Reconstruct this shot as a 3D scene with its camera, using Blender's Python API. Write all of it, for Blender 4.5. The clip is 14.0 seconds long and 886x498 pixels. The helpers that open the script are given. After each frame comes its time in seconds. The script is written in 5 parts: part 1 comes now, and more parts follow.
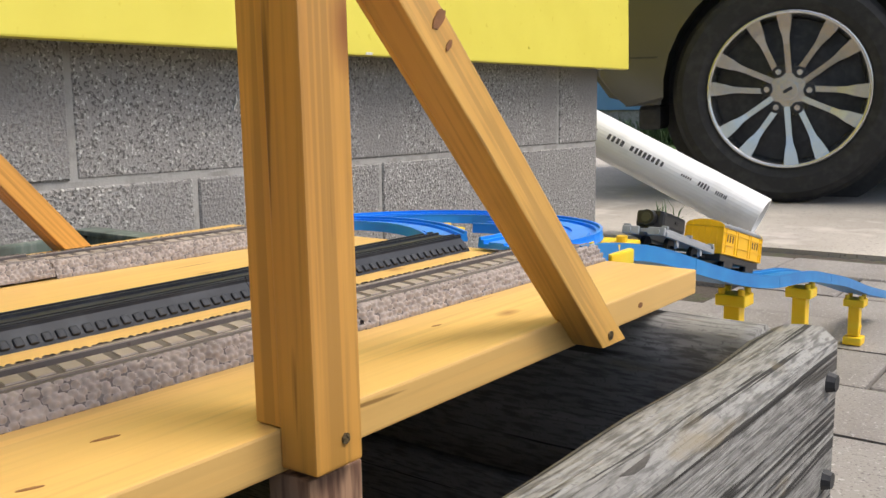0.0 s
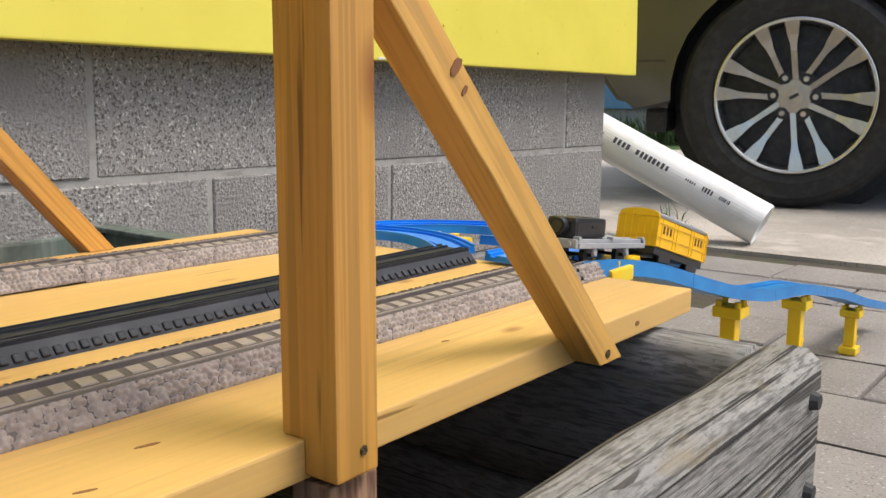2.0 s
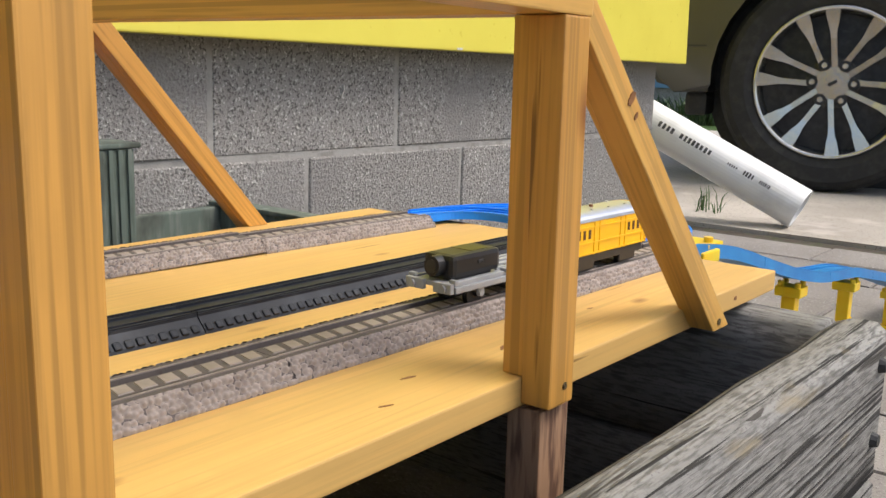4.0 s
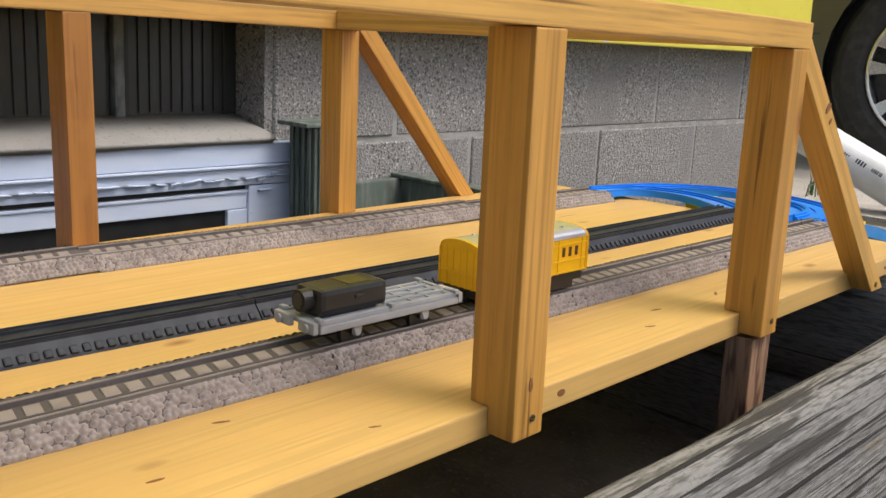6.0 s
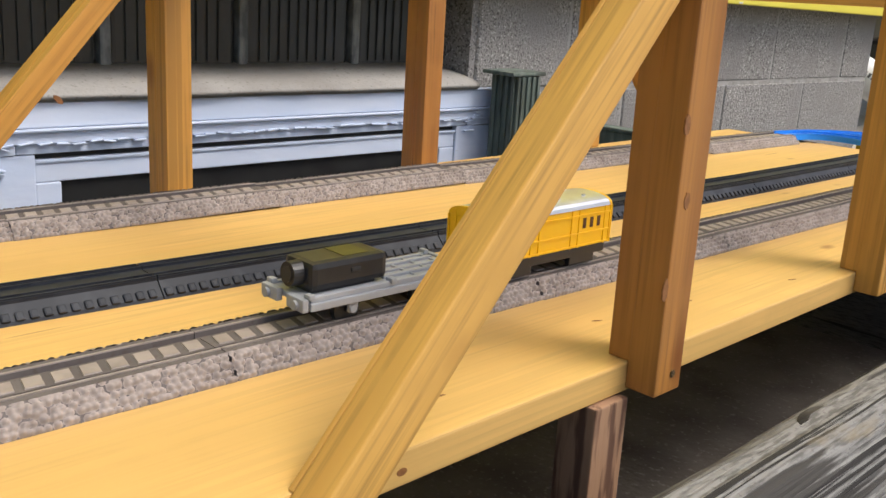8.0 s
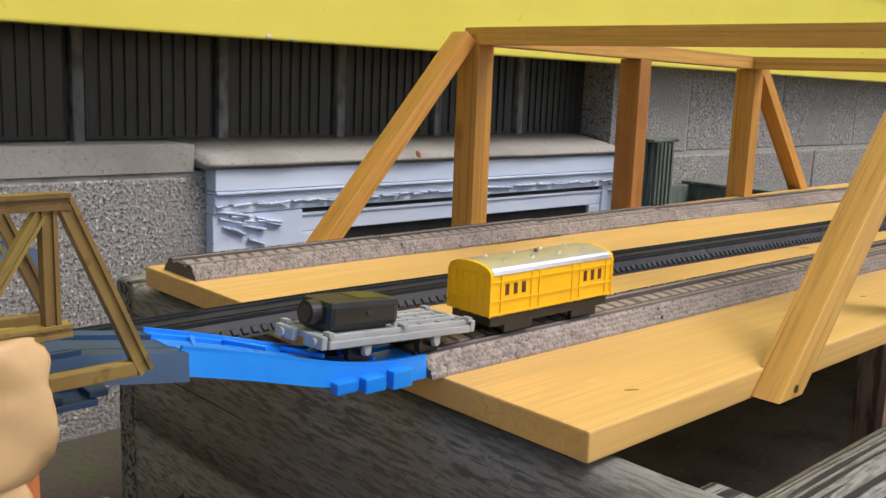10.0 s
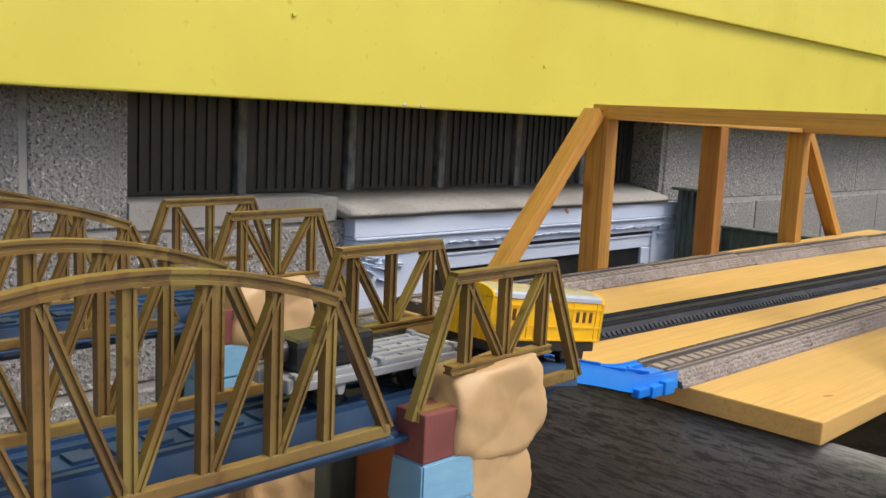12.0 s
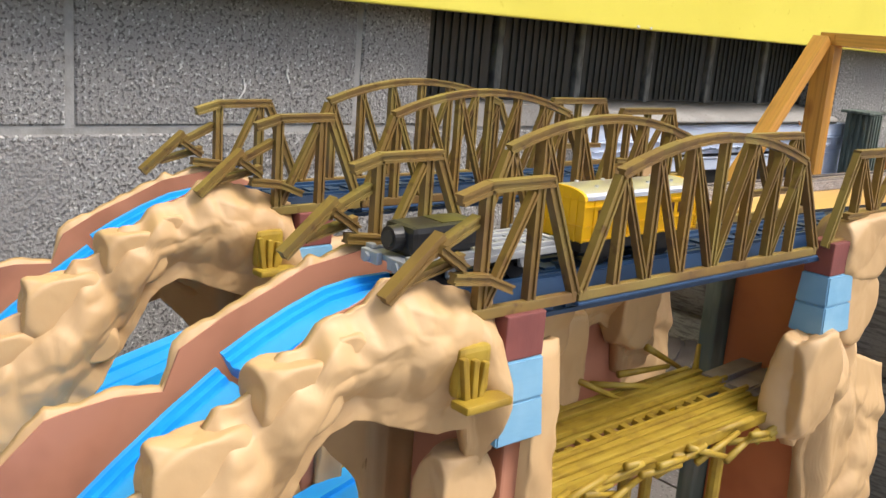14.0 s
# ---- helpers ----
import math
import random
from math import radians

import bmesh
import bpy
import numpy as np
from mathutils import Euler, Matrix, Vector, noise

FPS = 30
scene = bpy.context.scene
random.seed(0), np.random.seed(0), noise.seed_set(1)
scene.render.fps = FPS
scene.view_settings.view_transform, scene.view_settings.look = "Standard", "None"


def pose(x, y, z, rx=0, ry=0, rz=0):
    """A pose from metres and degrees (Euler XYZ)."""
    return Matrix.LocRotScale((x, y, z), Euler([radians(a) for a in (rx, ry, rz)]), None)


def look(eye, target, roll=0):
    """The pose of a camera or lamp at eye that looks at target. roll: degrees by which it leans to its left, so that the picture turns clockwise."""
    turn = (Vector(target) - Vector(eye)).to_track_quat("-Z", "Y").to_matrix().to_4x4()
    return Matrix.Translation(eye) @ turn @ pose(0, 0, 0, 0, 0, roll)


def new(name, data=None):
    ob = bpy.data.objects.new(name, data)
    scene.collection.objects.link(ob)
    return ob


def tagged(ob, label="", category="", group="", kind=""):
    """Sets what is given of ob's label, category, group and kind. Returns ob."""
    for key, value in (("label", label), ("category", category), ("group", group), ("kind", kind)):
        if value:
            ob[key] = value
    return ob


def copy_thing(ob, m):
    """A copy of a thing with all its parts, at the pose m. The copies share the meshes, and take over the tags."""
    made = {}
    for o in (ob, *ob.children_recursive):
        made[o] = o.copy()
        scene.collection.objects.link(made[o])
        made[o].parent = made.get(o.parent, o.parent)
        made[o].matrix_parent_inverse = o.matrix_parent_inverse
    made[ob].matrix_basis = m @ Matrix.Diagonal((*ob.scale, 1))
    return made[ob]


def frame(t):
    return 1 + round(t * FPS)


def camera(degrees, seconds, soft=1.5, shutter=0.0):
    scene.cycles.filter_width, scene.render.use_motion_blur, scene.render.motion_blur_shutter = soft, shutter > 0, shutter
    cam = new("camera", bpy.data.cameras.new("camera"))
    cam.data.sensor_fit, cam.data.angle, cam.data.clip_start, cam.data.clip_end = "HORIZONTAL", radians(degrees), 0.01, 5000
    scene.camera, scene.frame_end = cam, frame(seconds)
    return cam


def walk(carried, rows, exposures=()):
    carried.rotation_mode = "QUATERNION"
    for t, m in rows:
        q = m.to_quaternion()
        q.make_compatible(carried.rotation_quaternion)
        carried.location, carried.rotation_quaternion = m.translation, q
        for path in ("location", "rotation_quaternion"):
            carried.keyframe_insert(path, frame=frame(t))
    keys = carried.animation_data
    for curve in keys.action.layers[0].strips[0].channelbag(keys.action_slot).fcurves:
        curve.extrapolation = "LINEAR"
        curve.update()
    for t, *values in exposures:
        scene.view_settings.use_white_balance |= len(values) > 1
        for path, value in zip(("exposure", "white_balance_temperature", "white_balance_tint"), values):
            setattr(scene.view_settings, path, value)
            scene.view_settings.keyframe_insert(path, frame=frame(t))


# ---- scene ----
cam = camera(50.2, 14.0)
PATH = [
    (0, (0.237, -0.243, 0.402), (-0.96, 1.328, 0.091), -1.0),
    (0.5, (0.239, -0.241, 0.406), (-0.96, 1.329, 0.095), -1.0),
    (1, (0.243, -0.245, 0.411), (-0.956, 1.325, 0.099), -1.0),
    (1.5, (0.246, -0.242, 0.411), (-0.954, 1.325, 0.093), -1.1),
    (2, (0.254, -0.271, 0.423), (-0.949, 1.293, 0.097), 0.3),
    (2.2, (0.255, -0.273, 0.43), (-0.948, 1.291, 0.104), 0.6),
    (4.3, (0.265, -0.462, 0.452), (-0.975, 1.055, 0.052), 1.7),
    (4.5, (0.267, -0.483, 0.453), (-0.989, 1.019, 0.044), 1.7),
    (5, (0.272, -0.538, 0.455), (-1.017, 0.931, 0.03), 1.6),
    (5.5, (0.285, -0.59, 0.467), (-1.03, 0.852, 0.029), 1.8),
    (6, (0.293, -0.656, 0.475), (-1.052, 0.757, 0.036), 2.5),
    (6.2, (0.305, -0.685, 0.482), (-1.07, 0.7, 0.042), 2.4),
    (6.5, (0.299, -0.723, 0.486), (-1.095, 0.641, 0.042), 3.7),
    (7, (0.286, -0.816, 0.497), (-1.144, 0.499, 0.023), 4.6),
    (7.5, (0.256, -0.895, 0.489), (-1.17, 0.42, 0.001), 4.5),
    (8, (0.247, -0.994, 0.469), (-1.109, 0.378, -0.059), 3.4),
    (8.2, (0.243, -1.021, 0.456), (-1.11, 0.362, -0.052), 2.6),
    (8.5, (0.248, -1.065, 0.444), (-1.1, 0.345, 0.003), 2.6),
    (9, (0.26, -1.164, 0.444), (-1.151, 0.213, 0.105), 3.4),
    (11.3, (0.236, -1.517, 0.486), (-1.186, -0.174, 0.067), 0.9),
    (11.5, (0.232, -1.547, 0.489), (-1.177, -0.182, 0.098), 1.3),
    (12, (0.243, -1.621, 0.49), (-1.143, -0.21, 0.197), 2.6),
    (12.5, (0.238, -1.692, 0.486), (-1.142, -0.27, 0.218), 4.2),
    (13, (0.226, -1.776, 0.491), (-1.171, -0.39, 0.135), 4.9),
    (13.3, (0.235, -1.84, 0.499), (-1.173, -0.489, 0.061), 6.2),
    (13.5, (0.242, -1.881, 0.492), (-1.18, -0.555, 0.023), 5.0),
    (14, (0.254, -1.981, 0.481), (-1.209, -0.701, 0.01), 4.4),
]
walk(cam, [(t, look(eye, target, roll)) for t, eye, target, roll in PATH],
     [(0, 0.79), (2, 0.74), (4.5, 0.74), (5, 0.76), (6.5, 0.50), (7.5, 0.70), (8.5, 0.70), (9, 0.54), (11.5, 0.58), (12.5, 0.62), (13, 1.02), (13.5, 1.13), (14, 1.0)])

# ---- world, sun ----
world = bpy.data.worlds.new("world")
scene.world = world
world.use_nodes = True
wn = world.node_tree
sky = wn.nodes.new("ShaderNodeTexSky")
sky.sky_type, sky.sun_disc = "NISHITA", False
sky.sun_elevation, sky.sun_rotation = radians(58), radians(60)
sky.dust_density, sky.air_density, sky.ozone_density = 4.0, 1.0, 0.6
wn.nodes["Background"].inputs["Strength"].default_value = 0.13
wn.links.new(sky.outputs[0], wn.nodes["Background"].inputs["Color"])
sun_data = bpy.data.lights.new("sun", "SUN")
sun_data.energy, sun_data.angle, sun_data.color = 1.3, radians(25), (1.0, 0.97, 0.92)
sun = new("sun", sun_data)
sun.matrix_world = look((3.0, 1.8, 5.6), (0, 0, 0))


# ---- materials ----
def material(name, colour, rough=0.6, metal=0.0, spots=(), bump=(), coat=0.0, hue=0.0, spec=0.5, knots=None):
    """spots: (scale xyz, colour, low, high, detail); bump: (scale xyz, strength, distance); hue: spread by object."""
    m = bpy.data.materials.new(name)
    m.use_nodes = True
    t = m.node_tree
    b = t.nodes["Principled BSDF"]
    b.inputs["Roughness"].default_value, b.inputs["Metallic"].default_value = rough, metal
    b.inputs["Coat Weight"].default_value, b.inputs["Coat Roughness"].default_value = coat, 0.15
    b.inputs["Specular IOR Level"].default_value = spec
    pos = t.nodes.new("ShaderNodeTexCoord").outputs["Object"]
    info = t.nodes.new("ShaderNodeObjectInfo")

    def noise_at(scale, detail):
        mp = t.nodes.new("ShaderNodeMapping")
        mp.inputs["Scale"].default_value = scale
        sh = t.nodes.new("ShaderNodeVectorMath")
        sh.operation = "MULTIPLY_ADD"
        t.links.new(info.outputs["Random"], sh.inputs[0])
        sh.inputs[1].default_value = (37, 53, 71)
        t.links.new(pos, mp.inputs["Vector"])
        t.links.new(mp.outputs[0], sh.inputs[2])
        n = t.nodes.new("ShaderNodeTexNoise")
        n.inputs["Scale"].default_value, n.inputs["Detail"].default_value = 1.0, detail
        t.links.new(sh.outputs[0], n.inputs["Vector"])
        return n.outputs["Fac"]

    rgb = t.nodes.new("ShaderNodeRGB")
    rgb.outputs[0].default_value = (*colour, 1)
    last = rgb.outputs[0]
    for scale, tint, low, high, detail in spots:
        r = t.nodes.new("ShaderNodeMapRange")
        r.inputs["From Min"].default_value, r.inputs["From Max"].default_value = low, high
        t.links.new(noise_at(scale, detail), r.inputs["Value"])
        mix = t.nodes.new("ShaderNodeMix")
        mix.data_type = "RGBA"
        t.links.new(r.outputs[0], mix.inputs["Factor"])
        t.links.new(last, mix.inputs[6])
        mix.inputs[7].default_value = (*tint, 1)
        last = mix.outputs[2]
    if knots:
        mp = t.nodes.new("ShaderNodeMapping")
        mp.inputs["Scale"].default_value = knots[0]
        sh = t.nodes.new("ShaderNodeVectorMath")
        sh.operation = "MULTIPLY_ADD"
        sh.inputs[1].default_value = (41, 23, 67)
        vo = t.nodes.new("ShaderNodeTexVoronoi")
        r = t.nodes.new("ShaderNodeMapRange")
        r.inputs["From Min"].default_value, r.inputs["From Max"].default_value = knots[1], knots[1] * 0.25
        mix = t.nodes.new("ShaderNodeMix")
        mix.data_type = "RGBA"
        mix.inputs[7].default_value = (*knots[2], 1)
        t.links.new(pos, mp.inputs["Vector"])
        t.links.new(info.outputs["Random"], sh.inputs[0])
        t.links.new(mp.outputs[0], sh.inputs[2])
        t.links.new(sh.outputs[0], vo.inputs["Vector"])
        vo.inputs["Scale"].default_value = 1.0
        t.links.new(vo.outputs["Distance"], r.inputs["Value"])
        t.links.new(r.outputs[0], mix.inputs["Factor"])
        t.links.new(last, mix.inputs[6])
        last = mix.outputs[2]
    if hue:
        hs = t.nodes.new("ShaderNodeHueSaturation")
        r = t.nodes.new("ShaderNodeMapRange")
        r.inputs["To Min"].default_value, r.inputs["To Max"].default_value = 1 - hue, 1 + hue
        t.links.new(info.outputs["Random"], r.inputs["Value"])
        t.links.new(r.outputs[0], hs.inputs["Value"])
        t.links.new(last, hs.inputs["Color"])
        last = hs.outputs[0]
    t.links.new(last, b.inputs["Base Color"])
    normal = None
    for scale, strength, distance in bump:
        bp = t.nodes.new("ShaderNodeBump")
        bp.inputs["Strength"].default_value, bp.inputs["Distance"].default_value = strength, distance
        t.links.new(noise_at(scale, 5), bp.inputs["Height"])
        if normal:
            t.links.new(normal, bp.inputs["Normal"])
        normal = bp.outputs[0]
    if normal:
        t.links.new(normal, b.inputs["Normal"])
    return m


def grain(axis, along, across):
    return tuple(along if a == axis else across for a in "xyz")


def pine(name, base, dark, axis, soft=0.0):
    f, e = 0.62 + 0.18 * soft, 0.69 + 0.05 * soft
    return material(name, base, 0.5, coat=0.12, hue=0.06, knots=(grain(axis, 7, 15), 0.15 - 0.06 * soft, tuple(c * k for c, k in zip(base, (0.42, 0.30, 0.25)))), spots=(
        (grain(axis, 2.0, 52), tuple((0.2 + 0.35 * soft) * p + (0.8 - 0.35 * soft) * q for p, q in zip(base, dark)), 0.42, 0.70, 3), (grain(axis, 5, 14), tuple(c * 0.78 for c in base), 0.45, 0.8, 3),
        (grain(axis, 9, 330), tuple(c * f for c in base), 0.46, 0.72, 2), ((30, 30, 30), tuple(c * 0.88 for c in base), 0.48, 0.75, 4), (grain(axis, 1.1, 150), tuple(c * (0.66 + 0.2 * soft) for c in base), 0.60, 0.63, 1), (grain(axis, 6, 150), tuple(c * 0.45 for c in dark), e, e + 0.05, 2)),
        bump=((grain(axis, 8, 300), 0.12, 0.001), (grain(axis, 3, 40), 0.12, 0.002)))


M_deck = pine("deck_pine", (0.72, 0.45, 0.145), (0.60, 0.335, 0.09), "y", 1.0)
M_post = pine("post_pine", (0.57, 0.290, 0.058), (0.42, 0.190, 0.034), "z")
M_post_red = pine("redder_pine", (0.42, 0.185, 0.040), (0.25, 0.09, 0.02), "z")
M_rail = pine("rail_pine", (0.66, 0.375, 0.09), (0.52, 0.26, 0.055), "z")
M_prop = material("rough_prop_wood", (0.34, 0.20, 0.115), 0.8, hue=0.1, spots=((grain("z", 20, 150), (0.12, 0.06, 0.035), 0.45, 0.6, 3),),
                  bump=((grain("z", 15, 160), 0.3, 0.002),))
M_knot = material("knot", (0.19, 0.08, 0.026), 0.6, spots=(((300, 300, 300), (0.26, 0.11, 0.035), 0.4, 0.7, 2),))
M_screw = material("screw", (0.28, 0.22, 0.12), 0.4, 0.8, spots=(((900, 900, 900), (0.08, 0.06, 0.04), 0.45, 0.6, 2),))


def weathered(name, axis, worn=1.0, k=1.0):
    return material(name, (0.21 * k, 0.205 * k, 0.19 * k), 0.9, hue=0.08, spots=(
        (grain(axis, 2.5, 55), (0.29 * k, 0.285 * k, 0.265 * k), 0.46, 0.72, 4), (grain(axis, 60, 420), (0.12 * k, 0.115 * k, 0.105 * k), 0.46, 0.62, 3), ((420, 420, 420), (0.15 * k, 0.145 * k, 0.135 * k), 0.60, 0.70, 2),
        (grain(axis, 2.6, 210), (0.022, 0.02, 0.017), 0.555 + 0.12 * (1 - worn), 0.575 + 0.13 * (1 - worn), 5), (grain(axis, 12, 40), (0.22, 0.18, 0.11), 0.64, 0.78, 3), (grain(axis, 4, 70), (0.05, 0.046, 0.04), 0.60 + 0.06 * (1 - worn), 0.63 + 0.06 * (1 - worn), 6)),
        bump=((grain(axis, 4, 200), 0.5 * worn, 0.004), (grain(axis, 2.6, 210), 0.9 * worn, 0.006)))


M_grey_y = weathered("weathered_timber_along_y", "y", 1.0, 1.04)
# floor colour raised in place of ambient light in the shade below the deck
M_floor = material("shade_lifted_planter_floor", (0.17, 0.15, 0.13), 0.95, spots=(((12, 12, 12), (0.11, 0.095, 0.08), 0.42, 0.65, 4), ((150, 150, 150), (0.24, 0.22, 0.20), 0.6, 0.7, 2)), bump=(((120, 120, 120), 0.5, 0.004),))
M_grey_knot = material("weathered_knot", (0.075, 0.068, 0.058), 0.9, spots=(((90, 30, 90), (0.03, 0.027, 0.023), 0.42, 0.6, 4),), bump=(((160, 40, 160), 0.8, 0.004),))
M_grey_x = weathered("weathered_timber_along_x", "x", 0.0, 0.95)
M_block = material("concrete_block", (0.285, 0.274, 0.258), 0.95, hue=0.07, spots=(
    ((230, 230, 230), (0.115, 0.108, 0.102), 0.53, 0.61, 2), ((190, 190, 190), (0.50, 0.49, 0.465), 0.60, 0.66, 2),
    ((7, 7, 7), (0.24, 0.23, 0.22), 0.5, 0.72, 4)), bump=(((230, 230, 230), 1.0, 0.004), ((90, 90, 90), 0.4, 0.004)))
M_mortar = material("mortar", (0.34, 0.33, 0.31), 0.95, spots=(((40, 40, 40), (0.25, 0.24, 0.22), 0.45, 0.65, 4),), bump=(((300, 300, 300), 0.4, 0.002),))
M_yellow = material("yellow_paint", (0.71, 0.625, 0.085), 0.5, spots=(((5, 5, 5), (0.66, 0.57, 0.07), 0.4, 0.7, 4), ((60, 60, 60), (0.62, 0.52, 0.05), 0.66, 0.74, 3)),
                    bump=(((120, 14, 40), 0.12, 0.002),))
M_sill = material("old_concrete_sill", (0.325, 0.31, 0.285), 0.95, spots=(((9, 9, 9), (0.26, 0.245, 0.225), 0.42, 0.65, 4), ((160, 160, 160), (0.22, 0.2, 0.18), 0.6, 0.7, 3)),
                  bump=(((130, 130, 130), 0.4, 0.003),))
M_frame = material("pale_blue_frame", (0.55, 0.63, 0.78), 0.38, spots=(((8, 5, 30), (0.64, 0.70, 0.82), 0.4, 0.7, 3), ((40, 14, 120), (0.42, 0.42, 0.42), 0.69, 0.74, 4)),
                   bump=(((30, 22, 60), 0.25, 0.004),))
M_dark = material("dark_void", (0.012, 0.012, 0.013), 0.4, spots=(((20, 20, 20), (0.02, 0.02, 0.02), 0.4, 0.6, 2),))
M_gblock = material("glass_block", (0.030, 0.031, 0.028), 0.3, spec=0.6, spots=(((30, 30, 30), (0.022, 0.024, 0.021), 0.4, 0.7, 3), ((5, 60, 9), (0.045, 0.05, 0.046), 0.6, 0.75, 2)),
                    bump=(((20, 60, 20), 0.1, 0.004),))
M_gjoint = material("glass_block_joint", (0.18, 0.185, 0.172), 0.6, spots=(((60, 60, 30), (0.07, 0.075, 0.07), 0.4, 0.65, 3),))
M_green = material("weathered_green", (0.11, 0.14, 0.115), 0.75, spots=(((60, 60, 9), (0.2, 0.22, 0.19), 0.5, 0.68, 3), ((25, 25, 12), (0.06, 0.07, 0.055), 0.5, 0.7, 3)), bump=(((90, 90, 9), 0.25, 0.002),))
M_brown_track = material("brown_track", (0.108, 0.093, 0.088), 0.75, spec=0.25, hue=0.07, spots=(((25, 25, 25), (0.138, 0.120, 0.112), 0.45, 0.7, 3), ((300, 300, 300), (0.10, 0.08, 0.07), 0.55, 0.7, 2)))
M_pale_tie = material("worn_pale_track", (0.315, 0.268, 0.238), 0.55, hue=0.05, spots=(((60, 60, 60), (0.25, 0.21, 0.185), 0.45, 0.65, 3),))
M_black_track = material("black_track", (0.015, 0.018, 0.025), 0.55, spec=0.3, hue=0.08, spots=(((40, 40, 40), (0.032, 0.036, 0.045), 0.5, 0.7, 3),))
M_blue_track = material("blue_track", (0.007, 0.20, 0.74), 0.35, hue=0.05, spots=(((20, 20, 20), (0.015, 0.25, 0.80), 0.4, 0.7, 3),))
M_sky_track = material("bright_blue_track", (0.015, 0.36, 0.88), 0.35, spots=(((18, 18, 18), (0.03, 0.44, 0.9), 0.4, 0.7, 3),))
M_ramp_track = material("faded_blue_track", (0.012, 0.165, 0.45), 0.4, spots=(((25, 25, 25), (0.02, 0.22, 0.52), 0.4, 0.7, 3),))
M_steel_blue = material("slate_blue_track", (0.014, 0.042, 0.095), 0.45, spots=(((25, 25, 25), (0.022, 0.065, 0.15), 0.4, 0.7, 3),))
M_pier = material("yellow_plastic", (0.80, 0.50, 0.012), 0.4, spots=(((30, 30, 30), (0.78, 0.58, 0.03), 0.45, 0.7, 2),))
M_coach = material("coach_yellow", (0.85, 0.49, 0.008), 0.35, spots=(((40, 40, 40), (0.82, 0.45, 0.008), 0.4, 0.7, 2),))
M_slot = material("brown_window_slot", (0.10, 0.035, 0.012), 0.5, spots=(((90, 90, 90), (0.06, 0.02, 0.01), 0.4, 0.6, 2),))
M_silver = material("silver_roof", (0.80, 0.80, 0.82), 0.34, 0.92, spots=(((60, 60, 60), (0.74, 0.74, 0.75), 0.4, 0.7, 3),))
M_wagon = material("grey_wagon", (0.29, 0.305, 0.32), 0.4, spots=(((40, 40, 40), (0.36, 0.375, 0.39), 0.45, 0.7, 3),))
M_black = material("black_plastic", (0.012, 0.012, 0.013), 0.35, spots=(((60, 60, 60), (0.02, 0.02, 0.021), 0.4, 0.7, 2),))
M_olive = material("olive_truss", (0.195, 0.118, 0.031), 0.4, hue=0.14, spots=(((35, 35, 35), (0.145, 0.082, 0.028), 0.42, 0.66, 3), ((14, 14, 14), (0.225, 0.162, 0.042), 0.48, 0.66, 2), ((120, 120, 120), (0.12, 0.065, 0.022), 0.6, 0.72, 2)))
M_tan = material("tan_rock_plastic", (0.54, 0.355, 0.175), 0.5, spots=(((14, 14, 14), (0.47, 0.295, 0.135), 0.45, 0.7, 4),), bump=(((60, 60, 60), 0.15, 0.003),))
M_tan_in = material("brown_inner_plastic", (0.47, 0.205, 0.125), 0.5, spots=(((20, 20, 20), (0.33, 0.13, 0.075), 0.45, 0.7, 3),))
M_orange_in = material("orange_brown_inner_plastic", (0.50, 0.165, 0.06), 0.5, spots=(((20, 20, 20), (0.40, 0.12, 0.045), 0.45, 0.7, 3),))
M_brick_red = material("dull_red_plastic", (0.22, 0.065, 0.055), 0.55, spots=(((40, 40, 40), (0.17, 0.05, 0.045), 0.4, 0.7, 3),), bump=(((200, 200, 60), 0.3, 0.001),))
M_tower_blue = material("grey_blue_plastic", (0.17, 0.36, 0.52), 0.55, spots=(((40, 40, 40), (0.22, 0.42, 0.57), 0.45, 0.7, 3),), bump=(((60, 60, 250), 0.25, 0.001),))
M_mustard = material("mustard_planks", (0.36, 0.235, 0.022), 0.5, hue=0.06, spots=(((30, 90, 90), (0.27, 0.165, 0.016), 0.45, 0.65, 3), ((12, 12, 12), (0.44, 0.31, 0.04), 0.5, 0.7, 2)), bump=(((200, 40, 60), 0.2, 0.001),))
M_paver = material("paver", (0.27, 0.25, 0.23), 0.95, hue=0.12, spots=(((6, 6, 6), (0.22, 0.2, 0.185), 0.4, 0.65, 4), ((260, 260, 260), (0.15, 0.14, 0.13), 0.58, 0.68, 2), ((190, 190, 190), (0.40, 0.38, 0.36), 0.62, 0.7, 2)), bump=(((200, 200, 200), 0.4, 0.003),))
M_soil = material("paver_joint_soil", (0.07, 0.055, 0.042), 0.98, spots=(((30, 30, 30), (0.06, 0.065, 0.03), 0.5, 0.65, 4),), bump=(((120, 120, 120), 0.6, 0.006),))
M_drive = material("driveway_concrete", (0.50, 0.46, 0.405), 0.95, spots=(((1.5, 1.5, 1.5), (0.37, 0.335, 0.29), 0.4, 0.65, 4), ((150, 150, 150), (0.27, 0.24, 0.21), 0.58, 0.68, 2), ((8, 8, 8), (0.50, 0.46, 0.41), 0.55, 0.7, 4)), bump=(((180, 180, 180), 0.4, 0.003),))
M_pvc = material("white_pvc", (0.82, 0.825, 0.83), 0.32, spots=(((9, 9, 9), (0.66, 0.66, 0.66), 0.5, 0.72, 4),))
M_print = material("dark_print", (0.05, 0.05, 0.055), 0.6, spots=(((200, 200, 200), (0.12, 0.12, 0.12), 0.5, 0.7, 2),))
M_rubber = material("tyre_rubber", (0.011, 0.011, 0.012), 0.7, spots=(((30, 30, 30), (0.028, 0.027, 0.026), 0.45, 0.7, 3),))
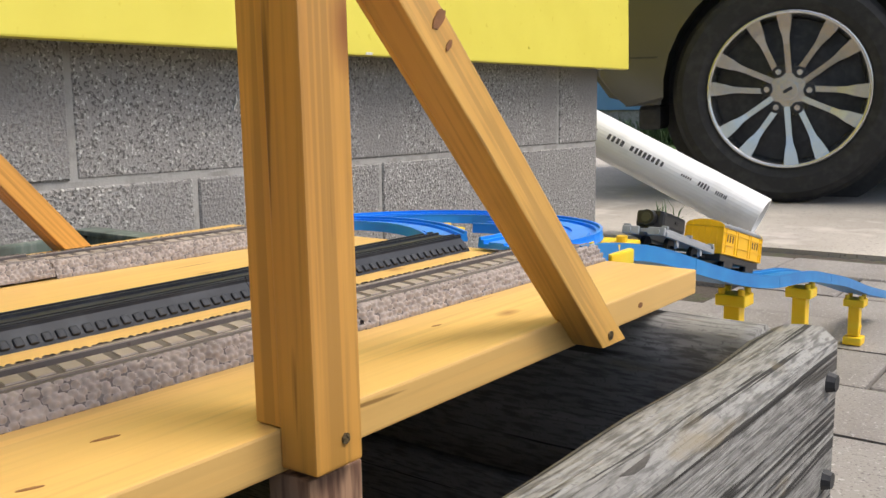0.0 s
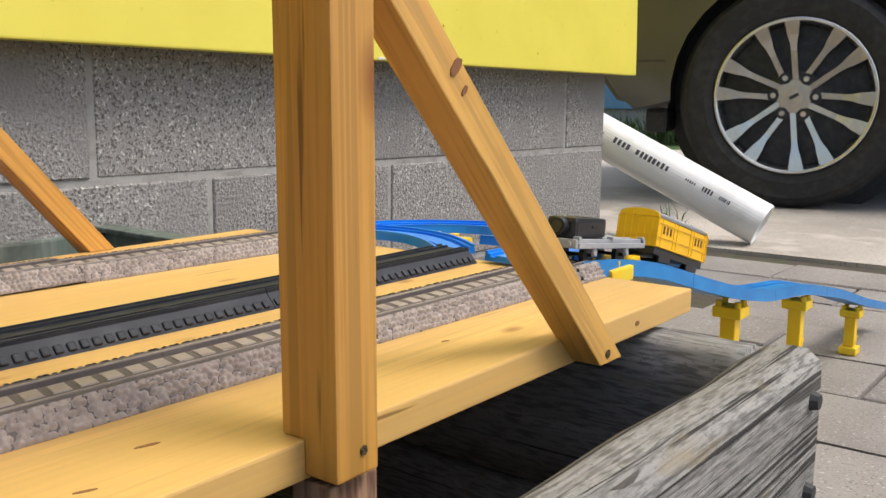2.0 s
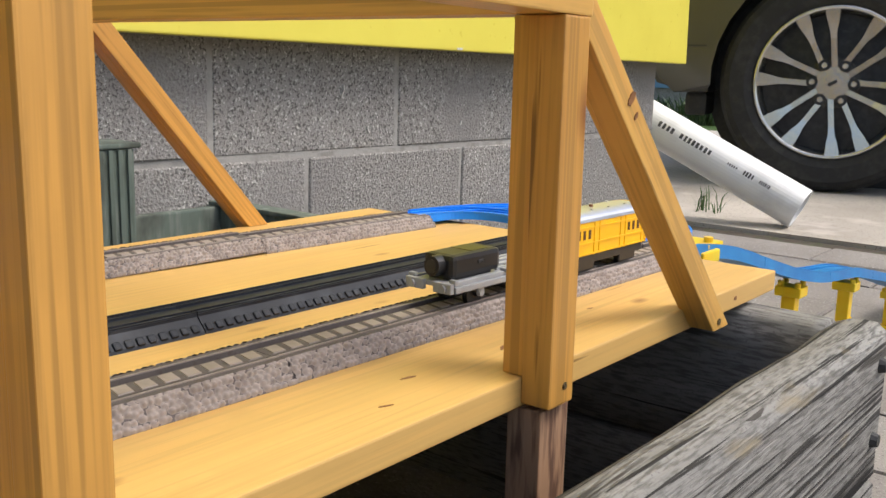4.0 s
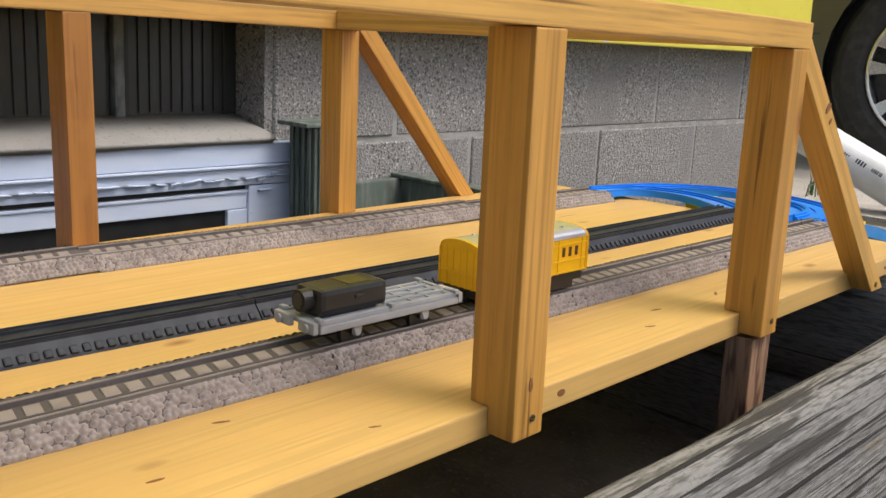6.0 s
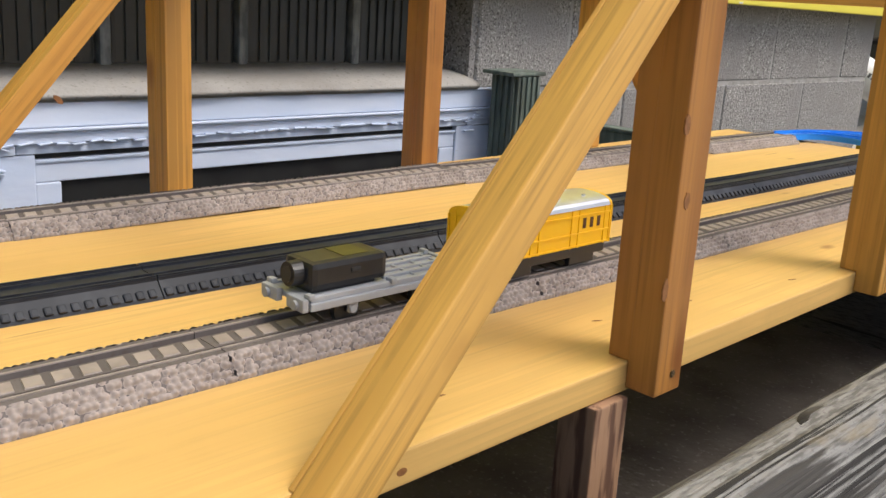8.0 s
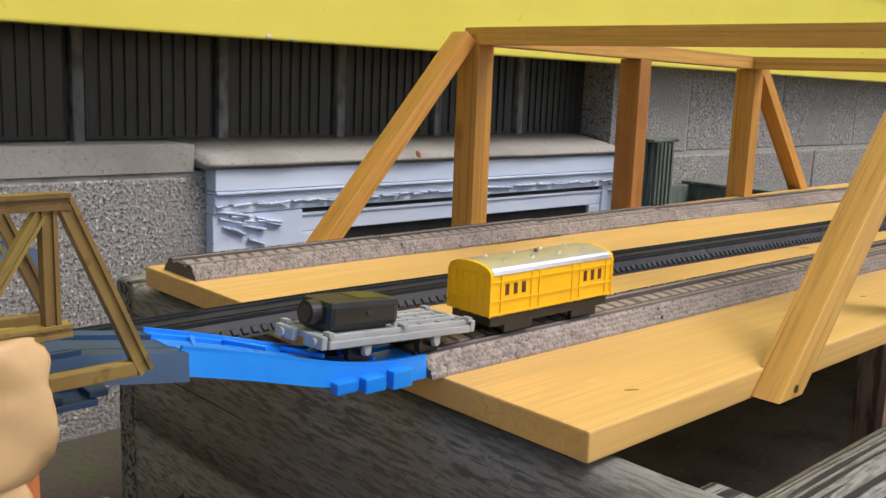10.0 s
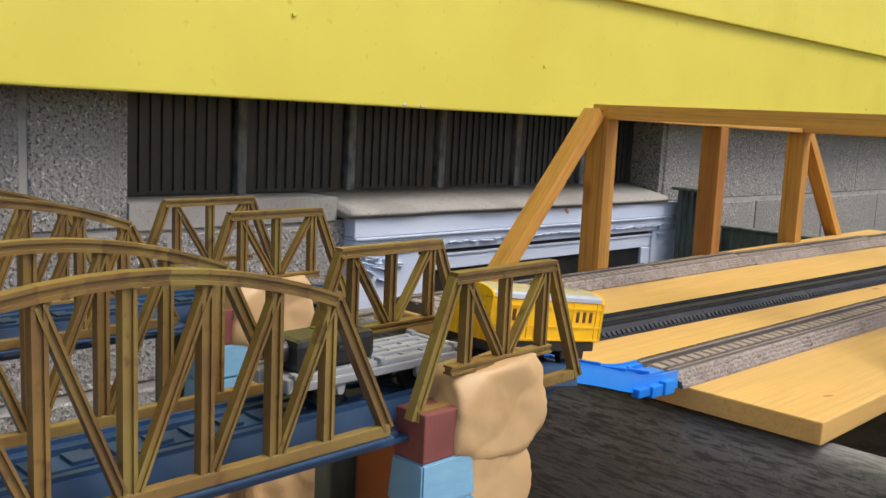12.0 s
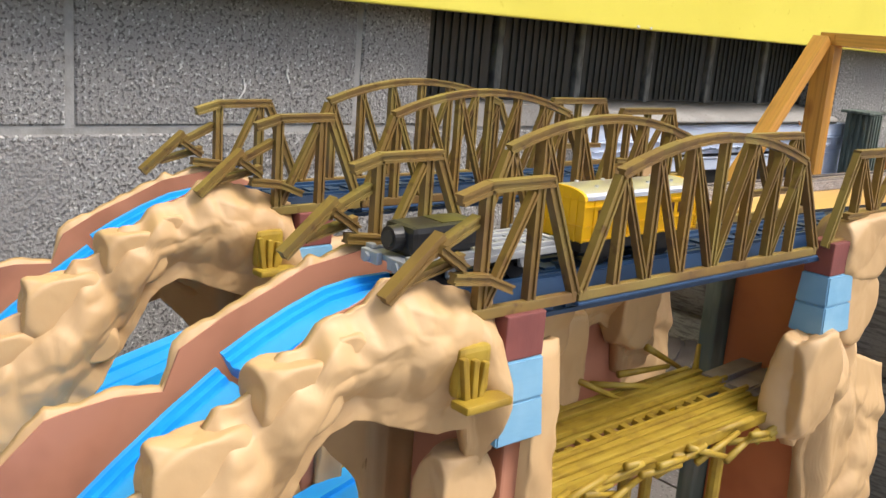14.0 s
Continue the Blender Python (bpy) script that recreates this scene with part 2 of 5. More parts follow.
M_alloy = material("machined_alloy", (0.62, 0.60, 0.56), 0.2, 0.9, spots=(((10, 10, 10), (0.6, 0.6, 0.58), 0.4, 0.7, 2),))
M_alloy_dark = material("dark_alloy", (0.035, 0.037, 0.042), 0.35, 0.6, spots=(((40, 40, 40), (0.055, 0.055, 0.06), 0.4, 0.7, 2),))
M_car = material("grey_brown_car_paint", (0.07, 0.066, 0.057), 0.32, 0.35, coat=0.6, spots=(((3, 3, 3), (0.085, 0.078, 0.062), 0.4, 0.7, 2),))
M_car_trim = material("dark_trim", (0.02, 0.02, 0.021), 0.6, spots=(((60, 60, 60), (0.03, 0.03, 0.03), 0.4, 0.7, 2),))
M_siding = material("blue_siding", (0.16, 0.33, 0.50), 0.6, spots=(((3, 3, 3), (0.13, 0.29, 0.45), 0.4, 0.7, 3),))
M_grass = material("grass", (0.06, 0.13, 0.025), 0.9, spots=(((6, 6, 6), (0.10, 0.16, 0.03), 0.45, 0.65, 4), ((90, 90, 90), (0.03, 0.07, 0.012), 0.5, 0.65, 3)), bump=(((90, 90, 90), 0.8, 0.02),))
M_leaf = material("leaf", (0.05, 0.10, 0.03), 0.6, hue=0.25, spots=(((60, 60, 60), (0.09, 0.14, 0.05), 0.45, 0.7, 2),))


# ---- mesh helpers ----
def thing(name, label, category, at=(0, 0, 0), group="", kind=""):
    ob = new(name)
    ob.location = at
    return tagged(ob, label, category, group, kind)


def mesh_of(name, bm, mat, smooth=False):
    bmesh.ops.recalc_face_normals(bm, faces=bm.faces[:])
    me = bpy.data.meshes.new(name)
    bm.to_mesh(me)
    bm.free()
    me.materials.append(mat)
    for p in me.polygons:
        p.use_smooth = smooth
    return me


def part(name, bm, mat, parent=None, label="", m=None, smooth=False, kind=""):
    ob = new(name, mesh_of(name, bm, mat, smooth))
    ob.parent = parent
    if m is not None:
        ob.matrix_basis = m
    return tagged(ob, label, kind=kind)


def add_box(bm, x0, x1, y0, y1, z0, z1, bevel=0.0, m=None):
    r = bmesh.ops.create_cube(bm, size=1)
    vs = r["verts"]
    for v in vs:
        v.co = Vector(((x0 + x1) / 2 + v.co.x * (x1 - x0), (y0 + y1) / 2 + v.co.y * (y1 - y0), (z0 + z1) / 2 + v.co.z * (z1 - z0)))
    if m is not None:
        bmesh.ops.transform(bm, matrix=m, verts=vs)
    if bevel:
        es = list({e for v in vs for e in v.link_edges})
        bmesh.ops.bevel(bm, geom=es, offset=bevel, segments=2, affect="EDGES", profile=0.6)
    return bm


def box(*a, **k):
    return add_box(bmesh.new(), *a, **k)


def add_tube(bm, a, b, r0, r1=None, n=16, caps=True):
    a, b = Vector(a), Vector(b)
    d = b - a
    m = Matrix.Translation((a + b) / 2) @ d.to_track_quat("Z", "Y").to_matrix().to_4x4()
    bmesh.ops.create_cone(bm, cap_ends=caps, segments=n, radius1=r0, radius2=r0 if r1 is None else r1, depth=d.length, matrix=m)
    return bm


def tube(*a, **k):
    return add_tube(bmesh.new(), *a, **k)


def sweep(bm, profile, path, closed=True, side=None):
    """Carry the profile, (across, up) pairs, along the path's points; up stays world z."""
    rings = []
    path = [Vector(p) for p in path]
    for i, p in enumerate(path):
        d = path[min(i + 1, len(path) - 1)] - path[max(i - 1, 0)]
        s = Vector((d.y, -d.x, 0)).normalized() if side is None else Vector(side)
        up = s.cross(d).normalized()
        if up.z < 0:
            up = -up
        rings.append([bm.verts.new(p + s * u + up * w) for u, w in profile])
    n = len(profile)
    for a, b in zip(rings, rings[1:]):
        for k in range(n if closed else n - 1):
            bm.faces.new((a[k], a[(k + 1) % n], b[(k + 1) % n], b[k]))
    if closed:
        bm.faces.new(rings[0])
        bm.faces.new(rings[-1][::-1])
    return bm


def beam(name, a, b, w, d, mat, parent, label="", bevel=0.0012, side=(1, 0, 0)):
    """A bar from a to b; d thick along side, w wide across it."""
    a, b = Vector(a), Vector(b)
    z = (b - a).normalized()
    x = Vector(side)
    x = (x - z * x.dot(z)).normalized()
    y = z.cross(x)
    m = Matrix((x, y, z)).transposed().to_4x4()
    m.translation = a
    return part(name, box(-d / 2, d / 2, -w / 2, w / 2, 0, (b - a).length, bevel=bevel), mat, parent, label, m)


# ---- setting: ground, driveway, lawn ----
def flat_sheet(name, x0, x1, y0, y1, z, mat, label, category, thick=0.05):
    ob = part(name, box(x0, x1, y0, y1, z - thick, z), mat)
    return tagged(ob, label, category, kind="structure")


flat_sheet("ground", -400, 400, -400, 400, -0.06, M_soil, "dark soil under the paving", "ground")
flat_sheet("driveway", -9, 9, 2.26, 6.6, 0.0, M_drive, "rough pale concrete driveway", "driveway", 0.055)
flat_sheet("lawn", -30, 30, 6.62, 40, 0.0, M_grass, "green lawn beyond the driveway", "lawn", 0.055)

# ---- house: block wall, glass-block window, yellow siding ----
WX, CORNER, JOINT = -0.867, 1.836, 0.308
TILT = pose(0, 0, 0, -0.52, 0, 0)  # the courses fall a little towards the drive
house = tagged(part("wall_west", box(WX - 0.2, WX - 0.0028, -4.0, CORNER - 0.01, -0.10, 0.310), M_mortar), "grey concrete block foundation wall with pale mortar", "wall", kind="structure")
for nm, y0, y1 in (("mortar_bed", -4.0, -1.071), ("mortar_bed", 0.183, CORNER - 0.01)):
    part(nm, box(WX - 0.2, WX - 0.0028, y0, y1, 0.310, 0.54), M_mortar, house)
tagged(part("wall_north", box(-5.0, WX - 0.2, CORNER - 0.2, CORNER - 0.01, -0.10, 0.52), M_mortar), "grey concrete foundation round the house corner", "wall", kind="structure")
block_meshes = {}
rng = random.Random(4)


def block(y0, y1, z0, z1):
    key = (round(y1 - y0, 3), round(z1 - z0, 3))
    if key not in block_meshes:
        bm = box(-0.19, 0, 0, y1 - y0, 0, z1 - z0)
        bmesh.ops.bevel(bm, geom=bm.edges[:], offset=0.0025, segments=1, affect="EDGES")
        block_meshes[key] = mesh_of("block", bm, M_block)
    ob = new("block", block_meshes[key])
    ob.parent = house
    ob.location = (WX + rng.uniform(-0.0015, 0.0015), y0, z0)


for row in range(-1, 3):
    z0 = JOINT + 0.203 * (row - 1) + 0.005
    z1 = min(z0 + 0.193, 0.56)
    y = CORNER
    first = row % 2 == 1
    while y > -3.6:
        y0 = y - (0.19 if first else 0.405)
        first = False
        a, b = y0 + 0.005, y - 0.005
        if row >= 1 and a < 0.183 and b > -1.071:
            if b > 0.20:
                block(0.183, b, z0, z1)
            if a < -1.08:
                block(a, -1.071, z0, z1)
        else:
            block(a, b, z0, z1)
        y = y0

# old paint streaks on the blocks
M_streak = material("white_streak", (0.62, 0.61, 0.58), 0.8, spots=(((300, 300, 300), (0.4, 0.4, 0.38), 0.5, 0.7, 2),))
for y, z, h, bend in ((-1.372, 0.358, 0.034, 0.006), (-1.306, 0.379, 0.020, -0.003), (-1.46, 0.385, 0.010, 0.003), (0.70, 0.41, 0.022, 0.004), (0.76, 0.345, 0.012, -0.003), (1.02, 0.35, 0.010, 0.002)):
    bm = bmesh.new()
    pts = [(y + bend * math.sin(k * 1.1) * k / 4, z + h * (0.5 - k / 5)) for k in range(6)]
    for (ya, za), (yb, zb) in zip(pts, pts[1:]):
        w = 0.0012 + 0.0005 * math.sin(7 * za * 100)
        v = [bm.verts.new(p) for p in ((WX + 0.0022, ya - w, za), (WX + 0.0022, ya + w, za), (WX + 0.0022, yb + w, zb), (WX + 0.0022, yb - w, zb), (WX - 0.002, ya, za), (WX - 0.002, yb, zb))]
        bm.faces.new(v[:4])
        bm.faces.new((v[0], v[4], v[5], v[3]))
        bm.faces.new((v[1], v[2], v[5], v[4]))
    part("paint_streak", bm, M_streak, house, "thin white paint streak")

# glass-block window
window = tagged(part("window_1", box(-1.03, -0.955, -1.071, 0.183, 0.30, 0.56), M_gjoint), "dark ribbed glass-block basement window", "window", kind="structure")
bm = box(-0.962, -0.943, 0, 0.184, 0.342, 0.545, bevel=0.006)
for i in range(9):
    add_box(bm, -0.946, -0.9395, 0.0190 + i * 0.0172, 0.0206 + i * 0.0172, 0.352, 0.535, bevel=0.0006)
glass_mesh = mesh_of("glass_block", bm, M_gblock)
for i in range(6):
    g = new("glass_block", glass_mesh)
    g.parent, g.location = window, (0, -1.045 + 0.2065 * i, 0)
    if i:
        part("joint_rib", box(-0.953, -0.936, -1.0562 + 0.2065 * i - 0.007, -1.0562 + 0.2065 * i + 0.009, 0.338, 0.55, bevel=0.004), M_gjoint, window)
part("reveal", box(-1.0, WX - 0.003, 0.168, 0.183, 0.31, 0.55), M_block, window)
part("reveal", box(-1.0, WX - 0.003, -1.071, -1.061, 0.31, 0.55), M_block, window)

# concrete sill and the pale window frame below it
bm = box(-0.96, -0.836, -0.725, 0.166, 0.3145, 0.352)
for v in bm.verts:
    if v.co.x > -0.9 and v.co.z > 0.32:
        v.co.z = 0.326
bmesh.ops.bevel(bm, geom=bm.edges[:], offset=0.0028, segments=2, affect="EDGES")
bmesh.ops.subdivide_edges(bm, edges=[e for e in bm.edges if e.calc_length() > 0.5], cuts=40)
for v in bm.verts:
    v.co += Vector((noise.noise(v.co * 14) * 0.003, 0, noise.noise(v.co * 11 + Vector((5, 0, 0))) * 0.0012))
tagged(part("window_sill", bm, M_sill, smooth=True), "worn rounded concrete sill below the glass blocks", "sill", kind="structure")
bm = box(-0.96, WX + 0.001, -1.06, -0.727, 0.31, 0.345)
tagged(part("window_ledge", bm, M_sill), "short rough concrete ledge under the glass blocks", "sill", kind="structure")
basement = thing("basement_window", "pale blue metal-wrapped basement window frame with peeling foil", "window", (-0.843, 0, 0))
BL, BR = -0.709, 0.229
part("top_rail", box(-0.06, 0.0, BL, BR, 0.2845, 0.3135, bevel=0.002), M_frame, basement)
part("drip_ledge", box(-0.06, 0.004, BL, BR, 0.2800, 0.2838, bevel=0.0015), M_frame, basement)
part("second_rail", box(-0.06, -0.002, BL, BR, 0.2655, 0.2793, bevel=0.002), M_frame, basement)
part("head_casing", box(-0.06, -0.006, -0.588, 0.150, 0.2535, 0.2648, bevel=0.0015), M_frame, basement)
for y0, y1 in ((0.128, BR), (BL, -0.566)):
    part("side_casing", box(-0.06, -0.007, y0, y1, -0.03, 0.2528, bevel=0.002), M_frame, basement)
part("casing_return", box(-0.06, -0.005, 0.1505, BR, 0.2535, 0.2648, bevel=0.0015), M_frame, basement)
part("casing_return", box(-0.06, -0.005, BL, -0.5885, 0.2535, 0.2648, bevel=0.0015), M_frame, basement)
# near-black strip colours in the shade of the gap between casing and sash
part("gasket", box(-0.02, -0.0160, -0.5655, 0.1275, 0.2465, 0.2528), M_dark, basement)
sash = part("sash", box(-0.05, -0.011, -0.5655, 0.1275, 0.2185, 0.2462, bevel=0.002), M_frame, basement)
part("sash_bead", box(-0.05, -0.0085, -0.5655, 0.1275, 0.2420, 0.2462, bevel=0.001), M_frame, sash)
for y0, y1 in ((0.094, 0.1275), (-0.5655, -0.535)):
    part("sash_stile", box(-0.05, -0.010, y0, y1, -0.02, 0.2180, bevel=0.002), M_frame, basement)
part("pane", box(-0.02, -0.0165, -0.535, 0.094, -0.02, 0.2180), M_dark, basement)
# foil tape, creased and lifting at the corners
foil_rng = random.Random(12)
for k, (y, z, n) in enumerate(((-0.655, 0.240, 9), (-0.600, 0.256, 5), (0.185, 0.262, 4))):
    bm = bmesh.new()
    for i in range(n):
        m = pose(-0.003, y + foil_rng.uniform(-0.03, 0.03), z + foil_rng.uniform(-0.03, 0.018), foil_rng.uniform(-24, 6), 0, foil_rng.uniform(-7, 7))
        w = foil_rng.uniform(0.008, 0.024)
        add_box(bm, -0.004, 0.0015 + foil_rng.uniform(0, 0.002), -w, w, -0.0012, 0.0012, bevel=0.0008, m=m)
    part("crumpled_foil", bm, M_frame, basement, "creased silver foil tape")
bm = bmesh.new()
for i in range(46):
    y = BL + 0.01 + i * 0.02 + foil_rng.uniform(-0.006, 0.006)
    add_box(bm, -0.004, 0.0012 + foil_rng.uniform(0, 0.002), -0.008, 0.008, -0.001, 0.001, bevel=0.0006, m=pose(-0.001, min(y, BR - 0.01), 0.2655 + foil_rng.uniform(-0.0015, 0.0015), foil_rng.uniform(-9, 9), 0, 0))
part("foil_edge", bm, M_frame, basement, "ragged lifted edge of the foil")

# yellow lapped siding, higher boards lapping over the lower
siding = thing("siding", "yellow-painted lapped board siding above the foundation", "siding", kind="structure")
for i in range(9):
    z0 = 0.4835 + 0.219 * i
    bm = box(-0.024, 0.0, -4.0, 1.868, 0, 0.236, bevel=0.003)
    board = part("board", bm, M_yellow, siding, m=pose(-0.802 + 0.0, 0, z0, 0, -3.2, 0) if i else pose(-0.803, 0, z0, 0, -1.2, 0))
    board.location.x += 0.006 * (i > 0)
for y, z, s in ((-0.655, 0.4660, 0.004), (-0.62, 0.4655, 0.003), (0.93, 0.4655, 0.009), (-0.33, 0.545, 0.004), (-0.86, 0.575, 0.004), (1.10, 0.53, 0.004), (1.42, 0.495, 0.005)):
    part("paint_chip", box(-0.8045, -0.8022, y - s, y + s * 0.8, z - 0.0022, z + 0.0022, bevel=0.0008), M_streak if z < 0.47 else M_yellow, siding, m=pose(0, 0, 0.0215))
part("soffit", box(-0.96, -0.82, -4.0, 1.82, 0.498, 0.512), M_yellow, siding)
part("end_board", box(-5.0, -0.829, 1.83, 1.866, 0.486, 2.6), M_yellow, siding)
part("backing", box(-1.10, -0.84, -4.0, 1.82, 0.513, 2.6), M_yellow, siding)
tagged(part("roof_eave", box(-5.0, -0.45, -4.2, 2.1, 2.6, 2.7), M_yellow), "plain eave above the yellow siding", "eave", kind="structure")

for ob in [house, siding, basement] + [o for o in bpy.data.objects if o.name in ("wall_north", "window_1", "window_sill", "window_ledge")]:
    ob.matrix_basis = TILT @ ob.matrix_basis

# green ribbed post and trough behind the wooden bridge
gp = thing("green_post", "weathered green grooved timber post beside the window", "post", (-0.800, 0.215, 0))
part("shaft", box(-0.03, 0.03, -0.028, 0.028, -0.04, 0.340, bevel=0.003), M_green, gp)
part("cap", box(-0.036, 0.034, -0.046, 0.036, 0.3405, 0.347, bevel=0.002), M_green, gp)
for i in range(4):
    part("rib", box(0.0301, 0.0335, -0.022 + 0.013 * i, -0.016 + 0.013 * i, -0.03, 0.339, bevel=0.001), M_green, gp)
    part("rib", box(-0.022 + 0.013 * i, -0.016 + 0.013 * i, -0.0315, -0.0281, -0.03, 0.339, bevel=0.001), M_green, gp)
tr = thing("green_trough", "dull green wooden trough standing against the block wall", "trough", (0, 0, 0))
part("front_board", box(-0.640, -0.620, 0.265, 0.452, -0.05, 0.215, bevel=0.003), M_green, tr)
part("back_board", box(-0.862, -0.846, 0.265, 0.452, -0.05, 0.240, bevel=0.003), M_green, tr)
part("end_board", box(-0.8455, -0.6405, 0.430, 0.448, -0.05, 0.240, bevel=0.003), M_green, tr)
part("end_board", box(-0.8455, -0.6405, 0.265, 0.283, -0.05, 0.190, bevel=0.003), M_green, tr)
part("fill", box(-0.8455, -0.6405, 0.2835, 0.4295, -0.05, 0.12), M_soil, tr)
part("rim", box(-0.864, -0.615, 0.424, 0.456, 0.2405, 0.247, bevel=0.002), M_green, tr, "pale worn green rim")


# ---- timber planter that carries the wooden bridge ----
def rough_beam(name, x0, x1, y0, y1, z0, z1, mat, parent, seed, amount=0.003):
    bm = box(x0, x1, y0, y1, z0, z1)
    bmesh.ops.subdivide_edges(bm, edges=[e for e in bm.edges if e.calc_length() > 0.3], cuts=60)
    bmesh.ops.subdivide_edges(bm, edges=[e for e in bm.edges if 0.03 < e.calc_length() < 0.3], cuts=3)
    long_y = (y1 - y0) > (x1 - x0)
    for v in bm.verts:
        q = Vector((v.co.x * 40, v.co.y * 5, v.co.z * 40)) if long_y else Vector((v.co.x * 5, v.co.y * 40, v.co.z * 40))
        n = noise.noise(q + Vector((seed, 0, 0))) + 0.5 * noise.noise(q * 2.7 + Vector((seed, 9, 0)))
        edge = (abs(v.co.z - z1) < 1e-4) and ((abs(v.co.x - x0) < 1e-4 or abs(v.co.x - x1) < 1e-4) if long_y else (abs(v.co.y - y0) < 1e-4 or abs(v.co.y - y1) < 1e-4))
        v.co.z += n * amount - (0.004 + 0.005 * abs(n) if edge else 0)
        v.co.x += noise.noise(q + Vector((0, seed, 3))) * amount * 0.7
    return part(name, bm, mat, parent, smooth=True)


planter = thing("timber_planter", "weathered grey cracked timber planter box, empty and dark inside", "planter")
PT = 0.263
rough_beam("long_board", 0.053, 0.092, -1.03, 0.335, 0.14, PT, M_grey_y, planter, 1)
rough_beam("long_board", 0.0535, 0.092, -1.03, 0.335, -0.05, 0.137, M_grey_y, planter, 2)
rough_beam("end_board", -0.52, 0.052, 0.298, 0.336, 0.14, PT, M_grey_x, planter, 3)
rough_beam("end_board", -0.52, 0.052, 0.298, 0.336, -0.05, 0.137, M_grey_x, planter, 4)
rough_beam("end_board", -0.52, 0.0525, -0.975, -0.937, 0.14, PT, M_grey_x, planter, 5)
rough_beam("end_board", -0.52, 0.0525, -0.974, -0.937, -0.05, 0.137, M_grey_x, planter, 6)
rough_beam("long_board", -0.56, -0.5205, -0.97, 0.335, -0.05, PT - 0.002, M_grey_y, planter, 7)
part("corner_post", box(0.013, 0.0525, 0.258, 0.2975, -0.04, 0.222, bevel=0.003), M_grey_y, planter)
part("corner_post", box(0.013, 0.0525, -0.936, -0.897, -0.04, 0.246, bevel=0.003), M_grey_y, planter)
part("soil", box(-0.52, 0.0525, -0.936, 0.2975, -0.05, 0.03), M_floor, planter)
for y in (0.318, ):
    for z in (0.235, 0.175, 0.105):
        part("bolt", tube((0.090, y, z), (0.0965, y, z), 0.007, 0.005, 10), M_car_trim, planter, "rusty black bolt")
for a, (kx, ky, r) in enumerate(((0.075, 0.075, 0.022), (0.068, -0.52, 0.018))):
    bm = bmesh.new()
    for k in range(3):
        add_tube(bm, (kx, ky, PT - 0.012), (kx, ky, PT - 0.0005 - 0.0012 * k), r * (1 - 0.28 * k), r * (0.9 - 0.28 * k), 18)
    bmesh.ops.transform(bm, matrix=Matrix.Translation((kx, ky, 0)) @ Matrix.Diagonal((0.62, 1.25, 1, 1)) @ Matrix.Translation((-kx, -ky, 0)), verts=bm.verts[:])
    part("knot", bm, M_grey_knot, planter, "dark weathered knot", smooth=True)

# ---- the wooden truss bridge ----
DT, DB = 0.285, 0.268
DX0, DX1, DY0, DY1 = -0.487, -0.0105, -0.977, 0.367
bridge = thing("wooden_truss_bridge", "varnished yellow pine truss bridge resting on the timber planter", "bridge")
deck = part("deck", box(DX0, DX1, DY0, DY1, DB, DT, bevel=0.0014), M_deck, bridge)
POSTS = ((-0.006, -0.005), (-0.286, -0.296), (-0.578, -0.591))
PW, LEAN_IN = 0.0242, 0.004


def leaned(bm):
    """The front truss leans a little inwards."""
    for v in bm.verts:
        if v.co.x > -0.1:
            v.co.x -= LEAN_IN * max(0.0, v.co.z - DT)
    return bm


def rail_z(y):
    """Underside of the top rails, which rise towards the toy bridges."""
    return 0.4765 - 0.0165 * y


for k, pair in enumerate(POSTS):
    for front in (True, False):
        y = pair[0] if front else pair[1]
        bm = bmesh.new()
        if front:
            add_box(bm, -0.0104, 0.0080, -PW / 2, PW / 2, 0.2705, rail_z(y), bevel=0.0012)
            add_box(bm, -0.0230, -0.0098, -PW / 2 + 0.0002, PW / 2 - 0.0002, DT + 0.0005, rail_z(y), bevel=0.0008)
        else:
            add_box(bm, -0.503, -0.4874, -PW / 2, PW / 2, 0.2705, rail_z(y), bevel=0.0012)
            add_box(bm, -0.4878, -0.471, -PW / 2 + 0.0002, PW / 2 - 0.0002, DT + 0.0005, rail_z(y), bevel=0.0008)
        post = part("post", leaned(bm), M_post_red if (k == 2) == front and k else M_post, bridge, m=pose(0, y, 0))
        if front:
            part("screw", tube((0.007, 0.003, 0.281), (0.0086, 0.003, 0.281), 0.0021, n=12), M_screw, post)
            part("screw_hole", tube((0.0060, 0.001, 0.305), (0.0078, 0.001, 0.305), 0.0017, n=10), M_knot, post)
SHIFT = LEAN_IN * 0.205
for x, y1 in ((-0.0065 - SHIFT, 0.009), (-0.487, 0.010)):
    beam("top_rail", (x, -0.595, rail_z(-0.595) + 0.0095), (x, y1, rail_z(y1) + 0.0095), 0.0185, 0.0285, M_rail, bridge)
for y in (-0.585, -0.006):
    z = rail_z(y) + 0.0095
    beam("cross_beam", (-0.4725, y - 0.004, z), (-0.021 - SHIFT, y + 0.002, z), 0.0183, 0.0275, M_rail, bridge, side=(0, 1, 0))


